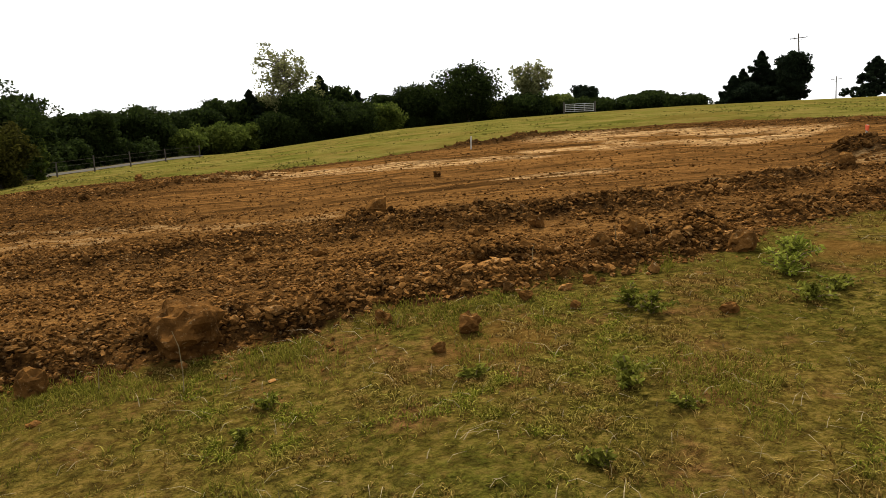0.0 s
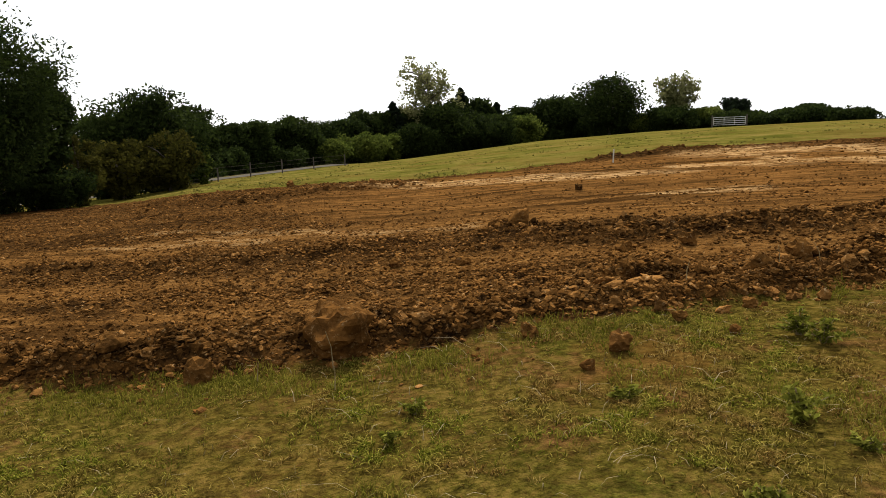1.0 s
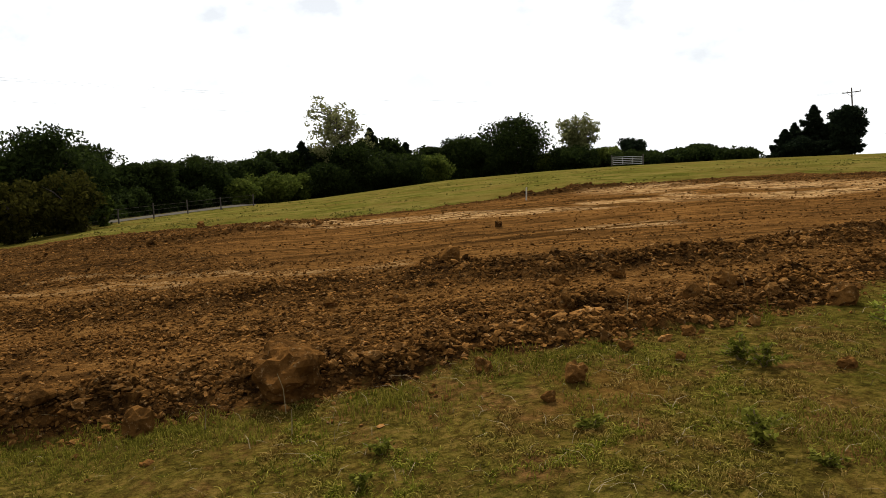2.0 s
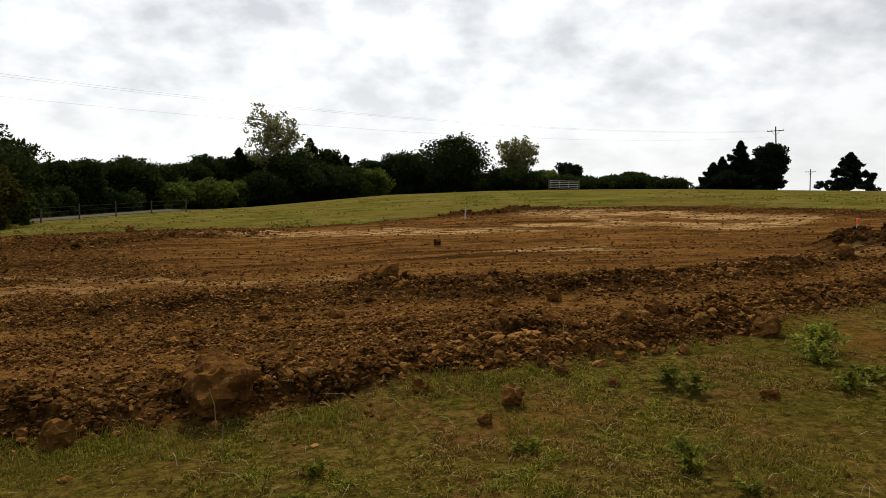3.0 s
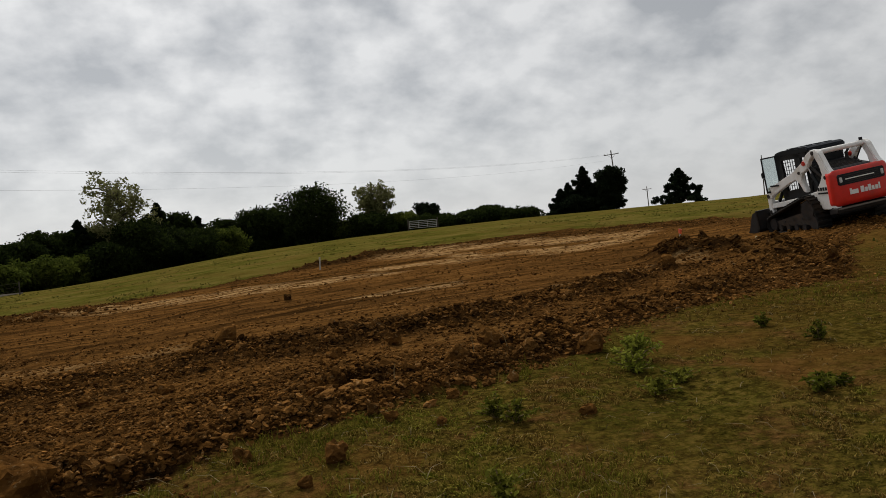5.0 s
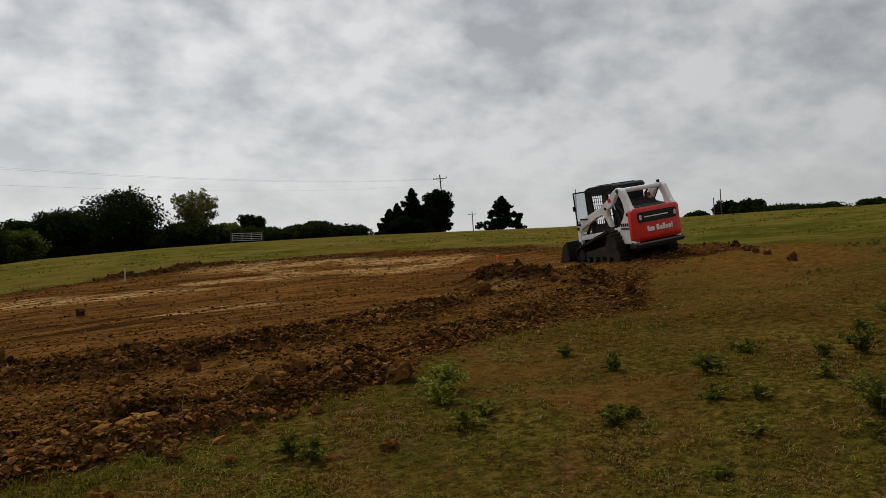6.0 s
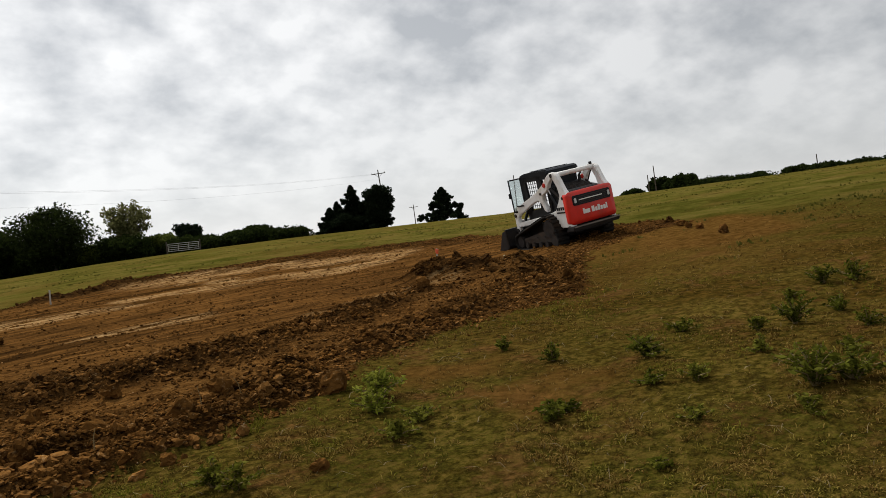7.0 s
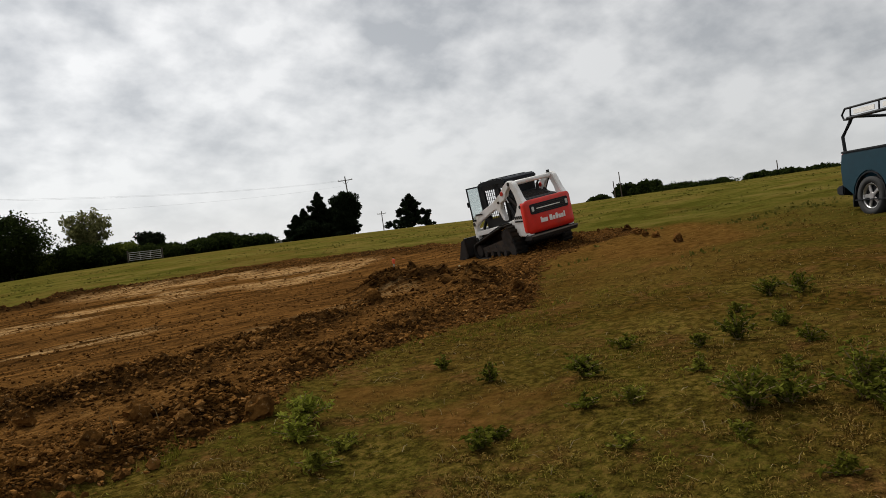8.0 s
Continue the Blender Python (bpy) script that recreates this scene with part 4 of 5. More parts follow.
def tree(name, kind, x, y, h, w, material, label, category, seed, per=60, leaf=0.16, group=""):
    rng = np.random.RandomState(seed)
    z = float(base_height(x, y)) - 0.1
    ob = empty(name, pose(x, y, z, 0, 0, rng.uniform(0, 360)), label, category, group)
    c, s = crown_points(kind, h, w, rng)
    if kind != "cedar":
        c[:, 2] = np.minimum(c[:, 2], h - s * rng.uniform(0.35, 0.9, len(s)))
    if kind != "cedar":
        c[:, :2] *= 0.95 if kind == "sparse" else 0.80
    bm = bmesh.new()
    top = h * (0.93 if kind != "bush" else 0.6)
    base = 0.022 * h + 0.05
    bend = rng.uniform(-0.03, 0.03, 2) * h
    spine = [(bend[0] * t * t, bend[1] * t * t, top * t) for t in np.linspace(0, 1, 7)]
    tube(bm, spine, [base * (1 - 0.9 * t) for t in np.linspace(0, 1, 7)], 7)
    for i in rng.choice(len(c), min(len(c), 46 if kind == "sparse" else 16), replace=False):
        q = Vector(c[i])
        t = max(0.08, min(0.85, (q.z - 0.35 * math.hypot(q.x, q.y)) / top))
        a = Vector((bend[0] * t * t, bend[1] * t * t, top * t))
        mid = a.lerp(q, 0.55) + Vector((0, 0, 0.03 * h))
        tube(bm, [a, mid, q], [base * 0.42 * (1 - t * 0.6), base * 0.22, 0.012], 5)
    part("trunk", bm, M_BARK, ob)
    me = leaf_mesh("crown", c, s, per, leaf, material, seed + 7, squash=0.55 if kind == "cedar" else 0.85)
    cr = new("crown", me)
    cr.parent = ob
    return ob


OAK, CED, PALE, BUSH, OLV = "dense dark green broadleaf tree at the field's edge", "dark green cedar with a pointed crown", "thin-crowned pale green tree with open branches", "leafy green bush beside the fence row", "yellowish olive bush under the trees"
# azimuth, distance, elevation of the top, width in degrees, kind
TREES = [
    (-41.5, 31, 9.0, 13.0, "oak", M_OAK, OAK), (-37.5, 35, 5.5, 5.0, "oak", M_OAK, OAK),
    (-30.4, 44, 3.67, 8.2, "hedge", M_OAK, OAK), (-27.2, 52, 2.64, 4.4, "hedge", M_OAK, OAK), (-33.6, 46, 1.9, 5.0, "hedge", M_OAK, OAK),
    (-35.2, 36, 0.9, 3.6, "bush", M_OLIVE, OLV), (-29.2, 40, 1.0, 5.0, "bush", M_OLIVE, OLV), (-32.4, 39, 0.2, 4.4, "bush", M_OLIVE, OLV), (-26.8, 45, 0.15, 1.3, "bush", M_BUSH, BUSH),
    (-25.2, 62, 1.3, 4.0, "oak", M_OAK, OAK), (-23.4, 60, 1.46, 4.4, "oak", M_OAK, OAK), (-21.6, 63, 1.3, 4.0, "oak", M_OAK, OAK), (-19.8, 60, 1.63, 4.8, "oak", M_OAK, OAK), (-18.0, 63, 1.25, 4.0, "oak", M_OAK, OAK),
    (-16.4, 61, 1.4, 4.6, "oak", M_OAK, OAK), (-14.7, 62, 1.99, 4.4, "oak", M_OAK, OAK), (-13.3, 61, 1.9, 3.6, "oak", M_OAK, OAK),
    (-24.6, 58, -0.5, 3.6, "bush", M_OAK, BUSH), (-21.0, 58, -0.6, 4.0, "bush", M_OAK, BUSH),
    (-17.0, 56, -0.12, 3.0, "bush", M_BUSH, BUSH), (-14.6, 56, 0.25, 4.0, "bush", M_BUSH, BUSH), (-12.6, 56, 0.3, 2.8, "bush", M_BUSH, BUSH),
    (-9.6, 58, 6.1, 4.9, "sparse", M_PALE, "tall thin-crowned pale green tree above the fence row"),
    (-12.3, 60, 2.67, 3.6, "cedar", M_CEDAR, CED), (-11.0, 61, 2.2, 3.6, "oak", M_OAK, OAK), (-7.0, 62, 3.6, 4.0, "cedar", M_CEDAR, CED), (-5.4, 61, 2.83, 3.0, "oak", M_OAK, OAK), (-4.2, 63, 2.4, 3.6, "cedar", M_CEDAR, CED),
    (-8.2, 55, 2.5, 4.6, "hedge", M_OAK, OAK), (-5.2, 55, 1.5, 5.0, "hedge", M_OAK, OAK), (-10.6, 55, 0.9, 4.0, "hedge", M_OAK, OAK),
    (-2.6, 56, 1.4, 3.4, "hedge", M_BUSH, BUSH), (-2.1, 62, 2.08, 3.4, "oak", M_OAK, OAK), (0.7, 60, 2.76, 4.2, "hedge", M_OAK, OAK), (-0.6, 62, 2.5, 3.8, "cedar", M_CEDAR, CED), (2.2, 60, 1.8, 2.6, "hedge", M_OAK, OAK),
    (4.4, 57, 4.13, 5.2, "hedge", M_OAK, "large rounded dark green tree on the hill"), (9.2, 60, 4.23, 3.4, "sparse", M_PALE, PALE),
    (8.8, 58, 1.6, 4.4, "hedge", M_OAK, BUSH), (6.9, 58, 1.2, 2.6, "hedge", M_BUSH, BUSH), (11.4, 60, 1.45, 2.8, "hedge", M_BUSH, BUSH), (13.3, 64, 2.21, 1.9, "hedge", M_CEDAR, OAK), (14.2, 64, 1.1, 3.0, "hedge", M_OAK, BUSH),
    (16.8, 84, 1.27, 2.4, "hedge", M_OAK, BUSH), (18.3, 84, 1.5, 2.4, "hedge", M_OAK, BUSH), (19.8, 84, 1.15, 1.6, "hedge", M_OAK, BUSH), (15.5, 82, 0.9, 2.0, "hedge", M_OAK, BUSH),
    (23.9, 70, 2.3, 2.2, "cedar", M_CEDAR, CED), (24.5, 71, 2.7, 1.9, "cedar", M_CEDAR, CED), (25.7, 71, 3.85, 3.2, "cedar", M_CEDAR, CED), (26.6, 72, 2.4, 2.6, "hedge", M_CEDAR, CED), (27.3, 70, 3.2, 2.8, "cedar", M_CEDAR, CED), (27.7, 70, 3.75, 2.3, "hedge", M_CEDAR, CED), (24.9, 70, 1.6, 2.4, "hedge", M_CEDAR, CED), (32.8, 72, 3.0, 3.4, "cedar", M_CEDAR, CED),
    (47.5, 120, 1.2, 1.9, "hedge", M_OAK, BUSH), (49.6, 120, 1.9, 2.0, "hedge", M_OAK, BUSH), (51.2, 122, 1.95, 2.4, "hedge", M_OAK, BUSH), (53.4, 125, 1.4, 3.2, "hedge", M_OAK, BUSH),
    (55.8, 125, 1.36, 3.2, "hedge", M_OAK, BUSH), (58.8, 122, 1.6, 2.2, "hedge", M_OAK, BUSH), (60.7, 122, 1.58, 2.2, "hedge", M_OAK, BUSH), (63.0, 125, 1.55, 3.0, "hedge", M_OAK, BUSH), (65.6, 125, 1.75, 3.0, "hedge", M_OAK, BUSH),
]
UNDER = "low dark undergrowth along the fence row"
for k, az in enumerate(np.arange(-26.0, 21.0, 2.6)):
    TREES.append((float(az), 58.5 + (k % 3) * 0.6, float(np.interp(az, RIM_AZ, RIM_EL)) + 0.75 + 0.25 * (k % 2), 3.8, "bush", M_OAK, UNDER))
for k, az in enumerate((-45.0, -42.5, -40.2, -38.0, -36.3)):
    TREES.append((az, 34.0 + k % 2, -1.4 + 0.5 * (k % 2), 4.6, "bush", M_OAK, UNDER))
for i, (az, r, el, wdeg, kind, mat, label) in enumerate(TREES):
    r *= reach_at(az) / 60
    x, y = polar(az, r)
    h = 1.6 + r * math.tan(radians(el)) - float(base_height(x, y)) + 0.1
    name = {"cedar": "cedar_tree", "bush": "bush", "hedge": "round_tree", "sparse": "thin_tree"}.get(kind, "oak_tree")
    per = {"sparse": 22, "cedar": 70, "bush": 75}.get(kind, 85)
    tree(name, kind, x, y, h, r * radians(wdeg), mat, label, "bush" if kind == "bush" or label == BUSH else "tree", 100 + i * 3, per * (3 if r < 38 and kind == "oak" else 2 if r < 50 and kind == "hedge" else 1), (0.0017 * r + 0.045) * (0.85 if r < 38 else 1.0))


# ---------------------------------------------------------------- poles, wires, fence, gate, far roof
def power_pole(az, r, top_el, lean, label, arm=1.2, thick=0.14):
    x, y = polar(az, r)
    z = float(base_height(x, y))
    h = 1.6 + r * math.tan(radians(top_el)) - z
    ob = empty("power_pole", pose(x, y, z - 0.2, 0, lean, -az), label, "utility pole")
    part("pole", T([(0, 0, 0), (0, 0, h + 0.2)], [thick, thick * 0.7], 10), M_WOODPOLE, ob)
    if arm:
        beam = part("crossarm", B((-arm, -0.05, h - 0.55), (arm, 0.05, h - 0.43), 0.01), M_WOODPOLE, ob)
        for k in (-1, -0.5, 1):
            part("insulator", T([(k * arm * 0.93, 0, h - 0.43), (k * arm * 0.93, 0, h - 0.26)], 0.05, 8), M_LAMPGLASS, beam)
        part("brace", T([(-arm * 0.55, 0, h - 0.5), (0, 0, h - 1.2)], 0.025, 6), M_STEEL, ob)
        part("brace", T([(arm * 0.55, 0, h - 0.5), (0, 0, h - 1.2)], 0.025, 6), M_STEEL, ob)
    return ob


power_pole(28.3, 128, 4.95, -4.0, "weathered wooden power pole with crossarm beside cedars", 1.25)
power_pole(30.5, 190, 1.95, -2.0, "distant wooden power pole with a crossarm", 1.1)
power_pole(38.6, 118, 3.4, -1.0, "slim bare wooden utility pole on the hilltop", 0, 0.09)
for az, el in ((49.2, 2.9), (48.7, 2.25), (60.2, 2.3)):
    power_pole(az, 132, el, -2.0, "distant bare wooden pole among low trees", 0, 0.11)


def wire(a, b, sag):
    pts = [Vector(a).lerp(Vector(b), k / 24) - Vector((0, 0, sag * 4 * (k / 24) * (1 - k / 24))) for k in range(25)]
    tagged(part("power_line", T(pts, 0.0055, 5), M_WIRE), "thin dark power line strung across the field", "power line", "power lines")


qx, qy = polar(-62, 71)
for da, ea, eb in ((0.0, 4.66, 7.9), (0.5, 4.62, 7.75), (-0.4, 4.2, 6.4)):
    ax, ay = polar(28.0 + da, 128)
    wire((ax, ay, 1.6 + 128 * math.tan(radians(ea))), (qx, qy + 2 * da, 1.6 + 71 * math.tan(radians(eb))), 3.0)


def build_fence():
    posts = [polar(az, 49.0 * reach_at(az) / 60) for az in np.linspace(-33, -16.2, 8)]
    ob = empty("wire_fence", pose(0, 0, 0), "old wire fence on weathered posts along a gravel road", "fence")
    rng = random.Random(5)
    tops = []
    for x, y in posts:
        z = float(base_height(x, y))
        h = 1.0 + rng.uniform(-0.1, 0.12)
        part("post", T([(x, y, z - 0.2), (x + rng.uniform(-0.04, 0.04), y, z + h)], [0.055, 0.045], 7), M_POST, ob)
        tops.append((x, y, z))
    for hgt, rad in ((0.92, 0.007), (0.62, 0.006), (0.32, 0.006)):
        for a, b in zip(tops, tops[1:]):
            part("wire", T([(a[0], a[1], a[2] + hgt), (b[0], b[1], b[2] + hgt)], rad, 5), M_POST, ob)


build_fence()


def build_road():
    az = np.linspace(-40, -16, 60)
    verts, faces = [], []
    for k, a in enumerate(az):
        for r in np.linspace(51.2, 54.0, 6):
            x, y = polar(a, r * reach_at(a) / 60)
            verts.append((x, y, float(base_height(x, y)) + 0.03 + 0.01 * math.sin(3 * a + r)))
        if k:
            b = k * 6
            faces += [(b - 6 + i, b + i, b + i + 1, b - 5 + i) for i in range(5)]
    me = mesh_from("road", verts, faces, M_ROAD, True)
    tagged(new("road", me), "pale gravel road behind the fence", "road", kind="structure")


build_road()


def build_gate(az0, az1, r):
    (x0, y0), (x1, y1) = polar(az0, r), polar(az1, r)
    w = math.hypot(x1 - x0, y1 - y0)
    z = float(base_height((x0 + x1) / 2, (y0 + y1) / 2))
    ob = empty("farm_gate", pose(x0, y0, z, 0, 0, math.degrees(math.atan2(y1 - y0, x1 - x0))), "pale galvanised tube farm gate on the hill", "gate")
    for x in (-0.15, w + 0.15):
        part("gate_post", T([(x, 0, -0.2), (x, 0, 1.35)], 0.08, 8), M_POST, ob)
    for k in range(5):
        part("rail", T([(0, 0, 0.22 + 0.22 * k), (w, 0, 0.22 + 0.22 * k)], 0.03, 6), M_GATE, ob)
    for k in range(4):
        part("upright", T([(w * k / 3, 0, 0.2), (w * k / 3, 0, 1.12)], 0.03, 6), M_GATE, ob)


build_gate(11.85, 14.0, 92)


def build_far_barn():
    x, y = polar(22.1, 185)
    z = 1.6 + 185 * math.tan(radians(0.60))
    ob = empty("far_barn", pose(x, y, z - 3.2, 0, 0, -22), "long low building with pale metal roof beyond the hill", "building")
    part("wall", B((-4.6, -3, 0), (4.6, 3, 2.7), 0.02), M_WALL, ob)
    part("roof", prism([(-3.4, 2.65), (0, 3.25), (3.4, 2.65), (3.4, 2.72), (0, 3.32), (-3.4, 2.72)], -4.8, 4.8), M_ROOF, ob)


build_far_barn()

# ---------------------------------------------------------------- stakes
def stake(x, y, h, flag, label):
    ob = empty("survey_stake", pose(x, y, Z(x, y) - 0.05, 2, 1, 20), label, "stake")
    part("stick", B((-0.022, -0.012, 0), (0.022, 0.012, h + 0.05), 0.004), M_STAKE, ob)
    if flag:
        part("flagging", prism([(-0.02, h - 0.08), (-0.03, h + 0.03), (0.03, h + 0.05), (0.02, h - 0.06)], -0.03, 0.03, 0.004), M_ORANGE, ob, "orange flagging tape")


stake(1.95, 24.8, 0.44, False, "pale wooden survey stake standing in the cut bank")
fx, fy = polar(32.4, 18.0)
stake(fx, fy, 0.46, True, "survey stake with orange flagging behind a soil heap")


# ---------------------------------------------------------------- clods
def lump(rng, r, sub, stretch=(1, 1, 0.75), rough=0.28, cuts=6):
    bm = bmesh.new()
    bmesh.ops.create_icosphere(bm, subdivisions=sub, radius=1.0)
    off = Vector((rng.uniform(-50, 50), rng.uniform(-50, 50), rng.uniform(-50, 50)))
    for v in bm.verts:
        p = v.co.copy()
        k = 1 + rough * 1.6 * noise.noise(p * 1.1 + off) + rough * noise.noise(p * 2.6 + off) + rough * 0.5 * noise.noise(p * 6 + off)
        v.co = Vector((p.x * stretch[0], p.y * stretch[1], p.z * stretch[2])) * r * k
    for _ in range(cuts):
        d = Vector((rng.gauss(0, 1), rng.gauss(0, 1), rng.gauss(0, 0.7))).normalized()
        cut = r * rng.uniform(0.62, 0.92)
        for v in bm.verts:
            over = v.co.dot(d) - cut
            if over > 0:
                v.co -= d * over * 0.75
    return bm


rng = random.Random(11)
# x, y, radius, label
BIG_CLODS = [(-1.60, 4.74, 0.235), (-2.45, 4.42, 0.11), (0.3, 4.42, 0.085), (2.8, 6.05, 0.13), (-0.5, 9.35, 0.15), (-1.8, 7.7, 0.075), (0.62, 7.55, 0.085), (1.3, 7.75, 0.09),
             (1.0, 6.35, 0.085), (0.5, 6.1, 0.085), (2.0, 6.5, 0.10), (0.5, 16.0, 0.09), (4.8, 10.3, 0.09), (6.7, 11.0, 0.13), (-9.4, 25.0, 0.14), (-8.5, 18.8, 0.13), (-1.05, 7.6, 0.07),
             (-0.25, 4.78, 0.065), (0.75, 5.0, 0.05), (1.05, 4.75, 0.04), (0.1, 4.1, 0.04), (1.3, 5.35, 0.05), (2.0, 4.45, 0.05), (12.1, 8.9, 0.11), (13.2, 10.3, 0.09), (14.2, 11.6, 0.10), (14.9, 12.5, 0.11),
             (13.6, 10.9, 0.08), (7.8, 8.5, 0.11), (7.5, 8.8, 0.09), (1.6, 6.15, 0.09), (-3.2, 4.6, 0.09)]
for x, y, r in BIG_CLODS:
    bm = lump(rng, r, 4 if r > 0.2 else 3, (1.1, 0.95, 0.9), 0.26 if r > 0.2 else 0.4, 2 if r > 0.2 else 6)
    ob = part("dirt_clod", bm, M_BOULDER if r > 0.2 or (x, y) == (0.3, 4.42) else M_TOPSOIL, None, "", False)
    ob.matrix_basis = pose(x, y, Z(x, y) + r * 0.5, rng.uniform(-12, 12), rng.uniform(-12, 12), rng.uniform(0, 360))
    tagged(ob, "large clod of dried reddish brown clay lying on the ground" if inside_soil(np.array([x]), np.array([y]))[0] > 0 else "loose lump of brown clay lying on the short grass", "clod", "loose clods")

ICO = {}
for sub in (1, 2):
    bm = bmesh.new()
    bmesh.ops.create_icosphere(bm, subdivisions=sub, radius=1.0)
    bm.verts.ensure_lookup_table()
    ICO[sub] = (np.array([v.co[:] for v in bm.verts]), np.array([[v.index for v in f.verts] for f in bm.faces]))
    bm.free()


def clod_field(name, label, n, lo, hi, sub, seed, where, sink=0.25, flat=0.7, material=None):
    """A scatter of small angular clods as one mesh; where gives the chance for each place."""
    rg = np.random.RandomState(seed)
    az, r = np.radians(rg.uniform(-48, 52, n)), np.exp(rg.uniform(np.log(3.9), np.log(30), n))
    x, y = r * np.sin(az), r * np.cos(az)
    keep = rg.uniform(size=n) < where(x, y)
    x, y = x[keep], y[keep]
    n = len(x)
    size = (lo + (hi - lo) * rg.uniform(size=n) ** 2.4) * (0.75 + 0.02 * np.hypot(x, y))
    bv, bf = ICO[sub]
    k = len(bv)
    v = np.repeat(bv[None], n, axis=0) * rg.uniform(0.85, 1.15, (n, k, 1))
    for _ in range(5):  # break flat faces off the lump
        d = rg.normal(size=(n, 3))
        d /= np.linalg.norm(d, axis=1, keepdims=True)
        over = np.maximum(0, np.einsum("nkj,nj->nk", v, d) - rg.uniform(0.25, 0.7, (n, 1)))
        v = v - over[..., None] * d[:, None]
    v = v * rg.uniform(0.72, 1.22, (n, k, 1))
    v = v * size[:, None, None] * rg.uniform(0.7, 1.6, (n, 1, 3)) * (1, 1, flat)
    a, tilt = rg.uniform(0, 2 * np.pi, n), rg.normal(0, 0.45, n)
    ct, st = np.cos(tilt)[:, None], np.sin(tilt)[:, None]
    v = np.stack([v[..., 0] * ct + v[..., 2] * st, v[..., 1], v[..., 2] * ct - v[..., 0] * st], -1)
    ca, sa = np.cos(a)[:, None], np.sin(a)[:, None]
    z = height(x, y) + size * (0.5 - sink)
    vx = v[..., 0] * ca - v[..., 1] * sa + x[:, None]
    vy = v[..., 0] * sa + v[..., 1] * ca + y[:, None]
    vz = v[..., 2] + z[:, None]
    verts = np.stack([vx, vy, vz], -1).reshape(-1, 3)
    faces = (bf[None] + (np.arange(n) * k)[:, None, None]).reshape(-1, 3)
    me = mesh_from(name, verts.tolist(), faces.tolist(), material or M_CLOD)
    tagged(new(name, me), label, "soil", kind="stuff")


def loose(x, y):
    return smooth(-0.14, 0.06, inside_soil(x, y) + 0.12 * waves(x, y, 0.5, 21, 2)) * (1 - 0.8 * pad_mask(x, y)) * (1 - 0.5 * strip_mask(x, y)) * np.clip(0.5 + 0.8 * waves(x * 0.22 + 3, y + 0.1 * x, 0.8, 22, 2), 0.35, 1)


clod_field("soil_clods", "crumbled reddish brown clay over the stripped ground", 330000, 0.009, 0.036, 1, 41, lambda x, y: loose(x, y) * (1 - 0.9 * smooth(1.0, 0.4, line_distance(x, y, BANK_ROW))), flat=0.55)
clod_field("row_clods", "coarse dark clods heaped in windrows of clay", 115000, 0.013, 0.048, 2, 42, lambda x, y: in_rows(x, y) * 0.9 * (inside_soil(x, y) > 0.05) * (1 - 0.85 * strip_mask(x, y)), material=M_TOPSOIL)
clod_field("stray_clods", "scattered crumbs of clay on the grass edge", 9000, 0.012, 0.04, 1, 43, lambda x, y: smooth(-0.9, -0.05, inside_soil(x, y)) * (inside_soil(x, y) < 0) * 0.35)
clod_field("pad_crumbs", "small crumbs on the scraped clay pad", 1800, 0.015, 0.06, 1, 44, lambda x, y: pad_mask(x, y) * np.clip(0.2 + 0.6 * waves(x, y, 1.5, 23, 2), 0, 1))


# the broken clods that line the near windrows, one by one
rng = random.Random(17)
SHAPES = []
for k in range(15):
    bm = lump(rng, 1.0, 2, (1.1, 0.95, 0.75), 0.62)
    me = bpy.data.meshes.new("broken_clod")
    bm.to_mesh(me)
    bm.free()
    me.materials.append((M_BROKEN, M_TOPSOIL, M_SOD)[k % 3])
    SHAPES.append(me)


FLAKES = []
for k in range(4):
    me = SHAPES[k].copy()
    me.name = "clay_flake"
    me.materials[0] = M_FLAKE
    FLAKES.append(me)


def along(pts, t):
    lengths = [math.dist(a, b) for a, b in zip(pts, pts[1:])]
    t *= sum(lengths)
    for (a, b), n in zip(zip(pts, pts[1:]), lengths):
        if t <= n:
            return a[0] + (b[0] - a[0]) * t / n, a[1] + (b[1] - a[1]) * t / n
        t -= n
    return pts[-1]


for count, row, wide, lo, hi in ((110, NEAR_BERM[1:], 0.15, 0.022, 0.06), (34, LOW_ROW, 0.15, 0.022, 0.055), (50, DARK_ROW, 0.2, 0.03, 0.07), (22, MID_ROW[1:], 0.2, 0.03, 0.07), (24, FAR_ROW, 0.45, 0.06, 0.15)):
    for k in range(count):
        x, y = along(row, rng.random())
        x, y = x + rng.gauss(0, wide * 0.6), y + rng.gauss(0, wide) - 0.05
        r = lo + (hi - lo) * rng.random() ** 2
        ob = new("broken_clod", rng.choice(SHAPES))
        ob.matrix_basis = pose(x, y, Z(x, y) + r * 0.35, rng.uniform(-25, 25), rng.uniform(-25, 25), rng.uniform(0, 360)) @ Matrix.Scale(r, 4)
        tagged(ob, "broken clod of brown clay lying in a windrow", "clod", "clods of the windrows")


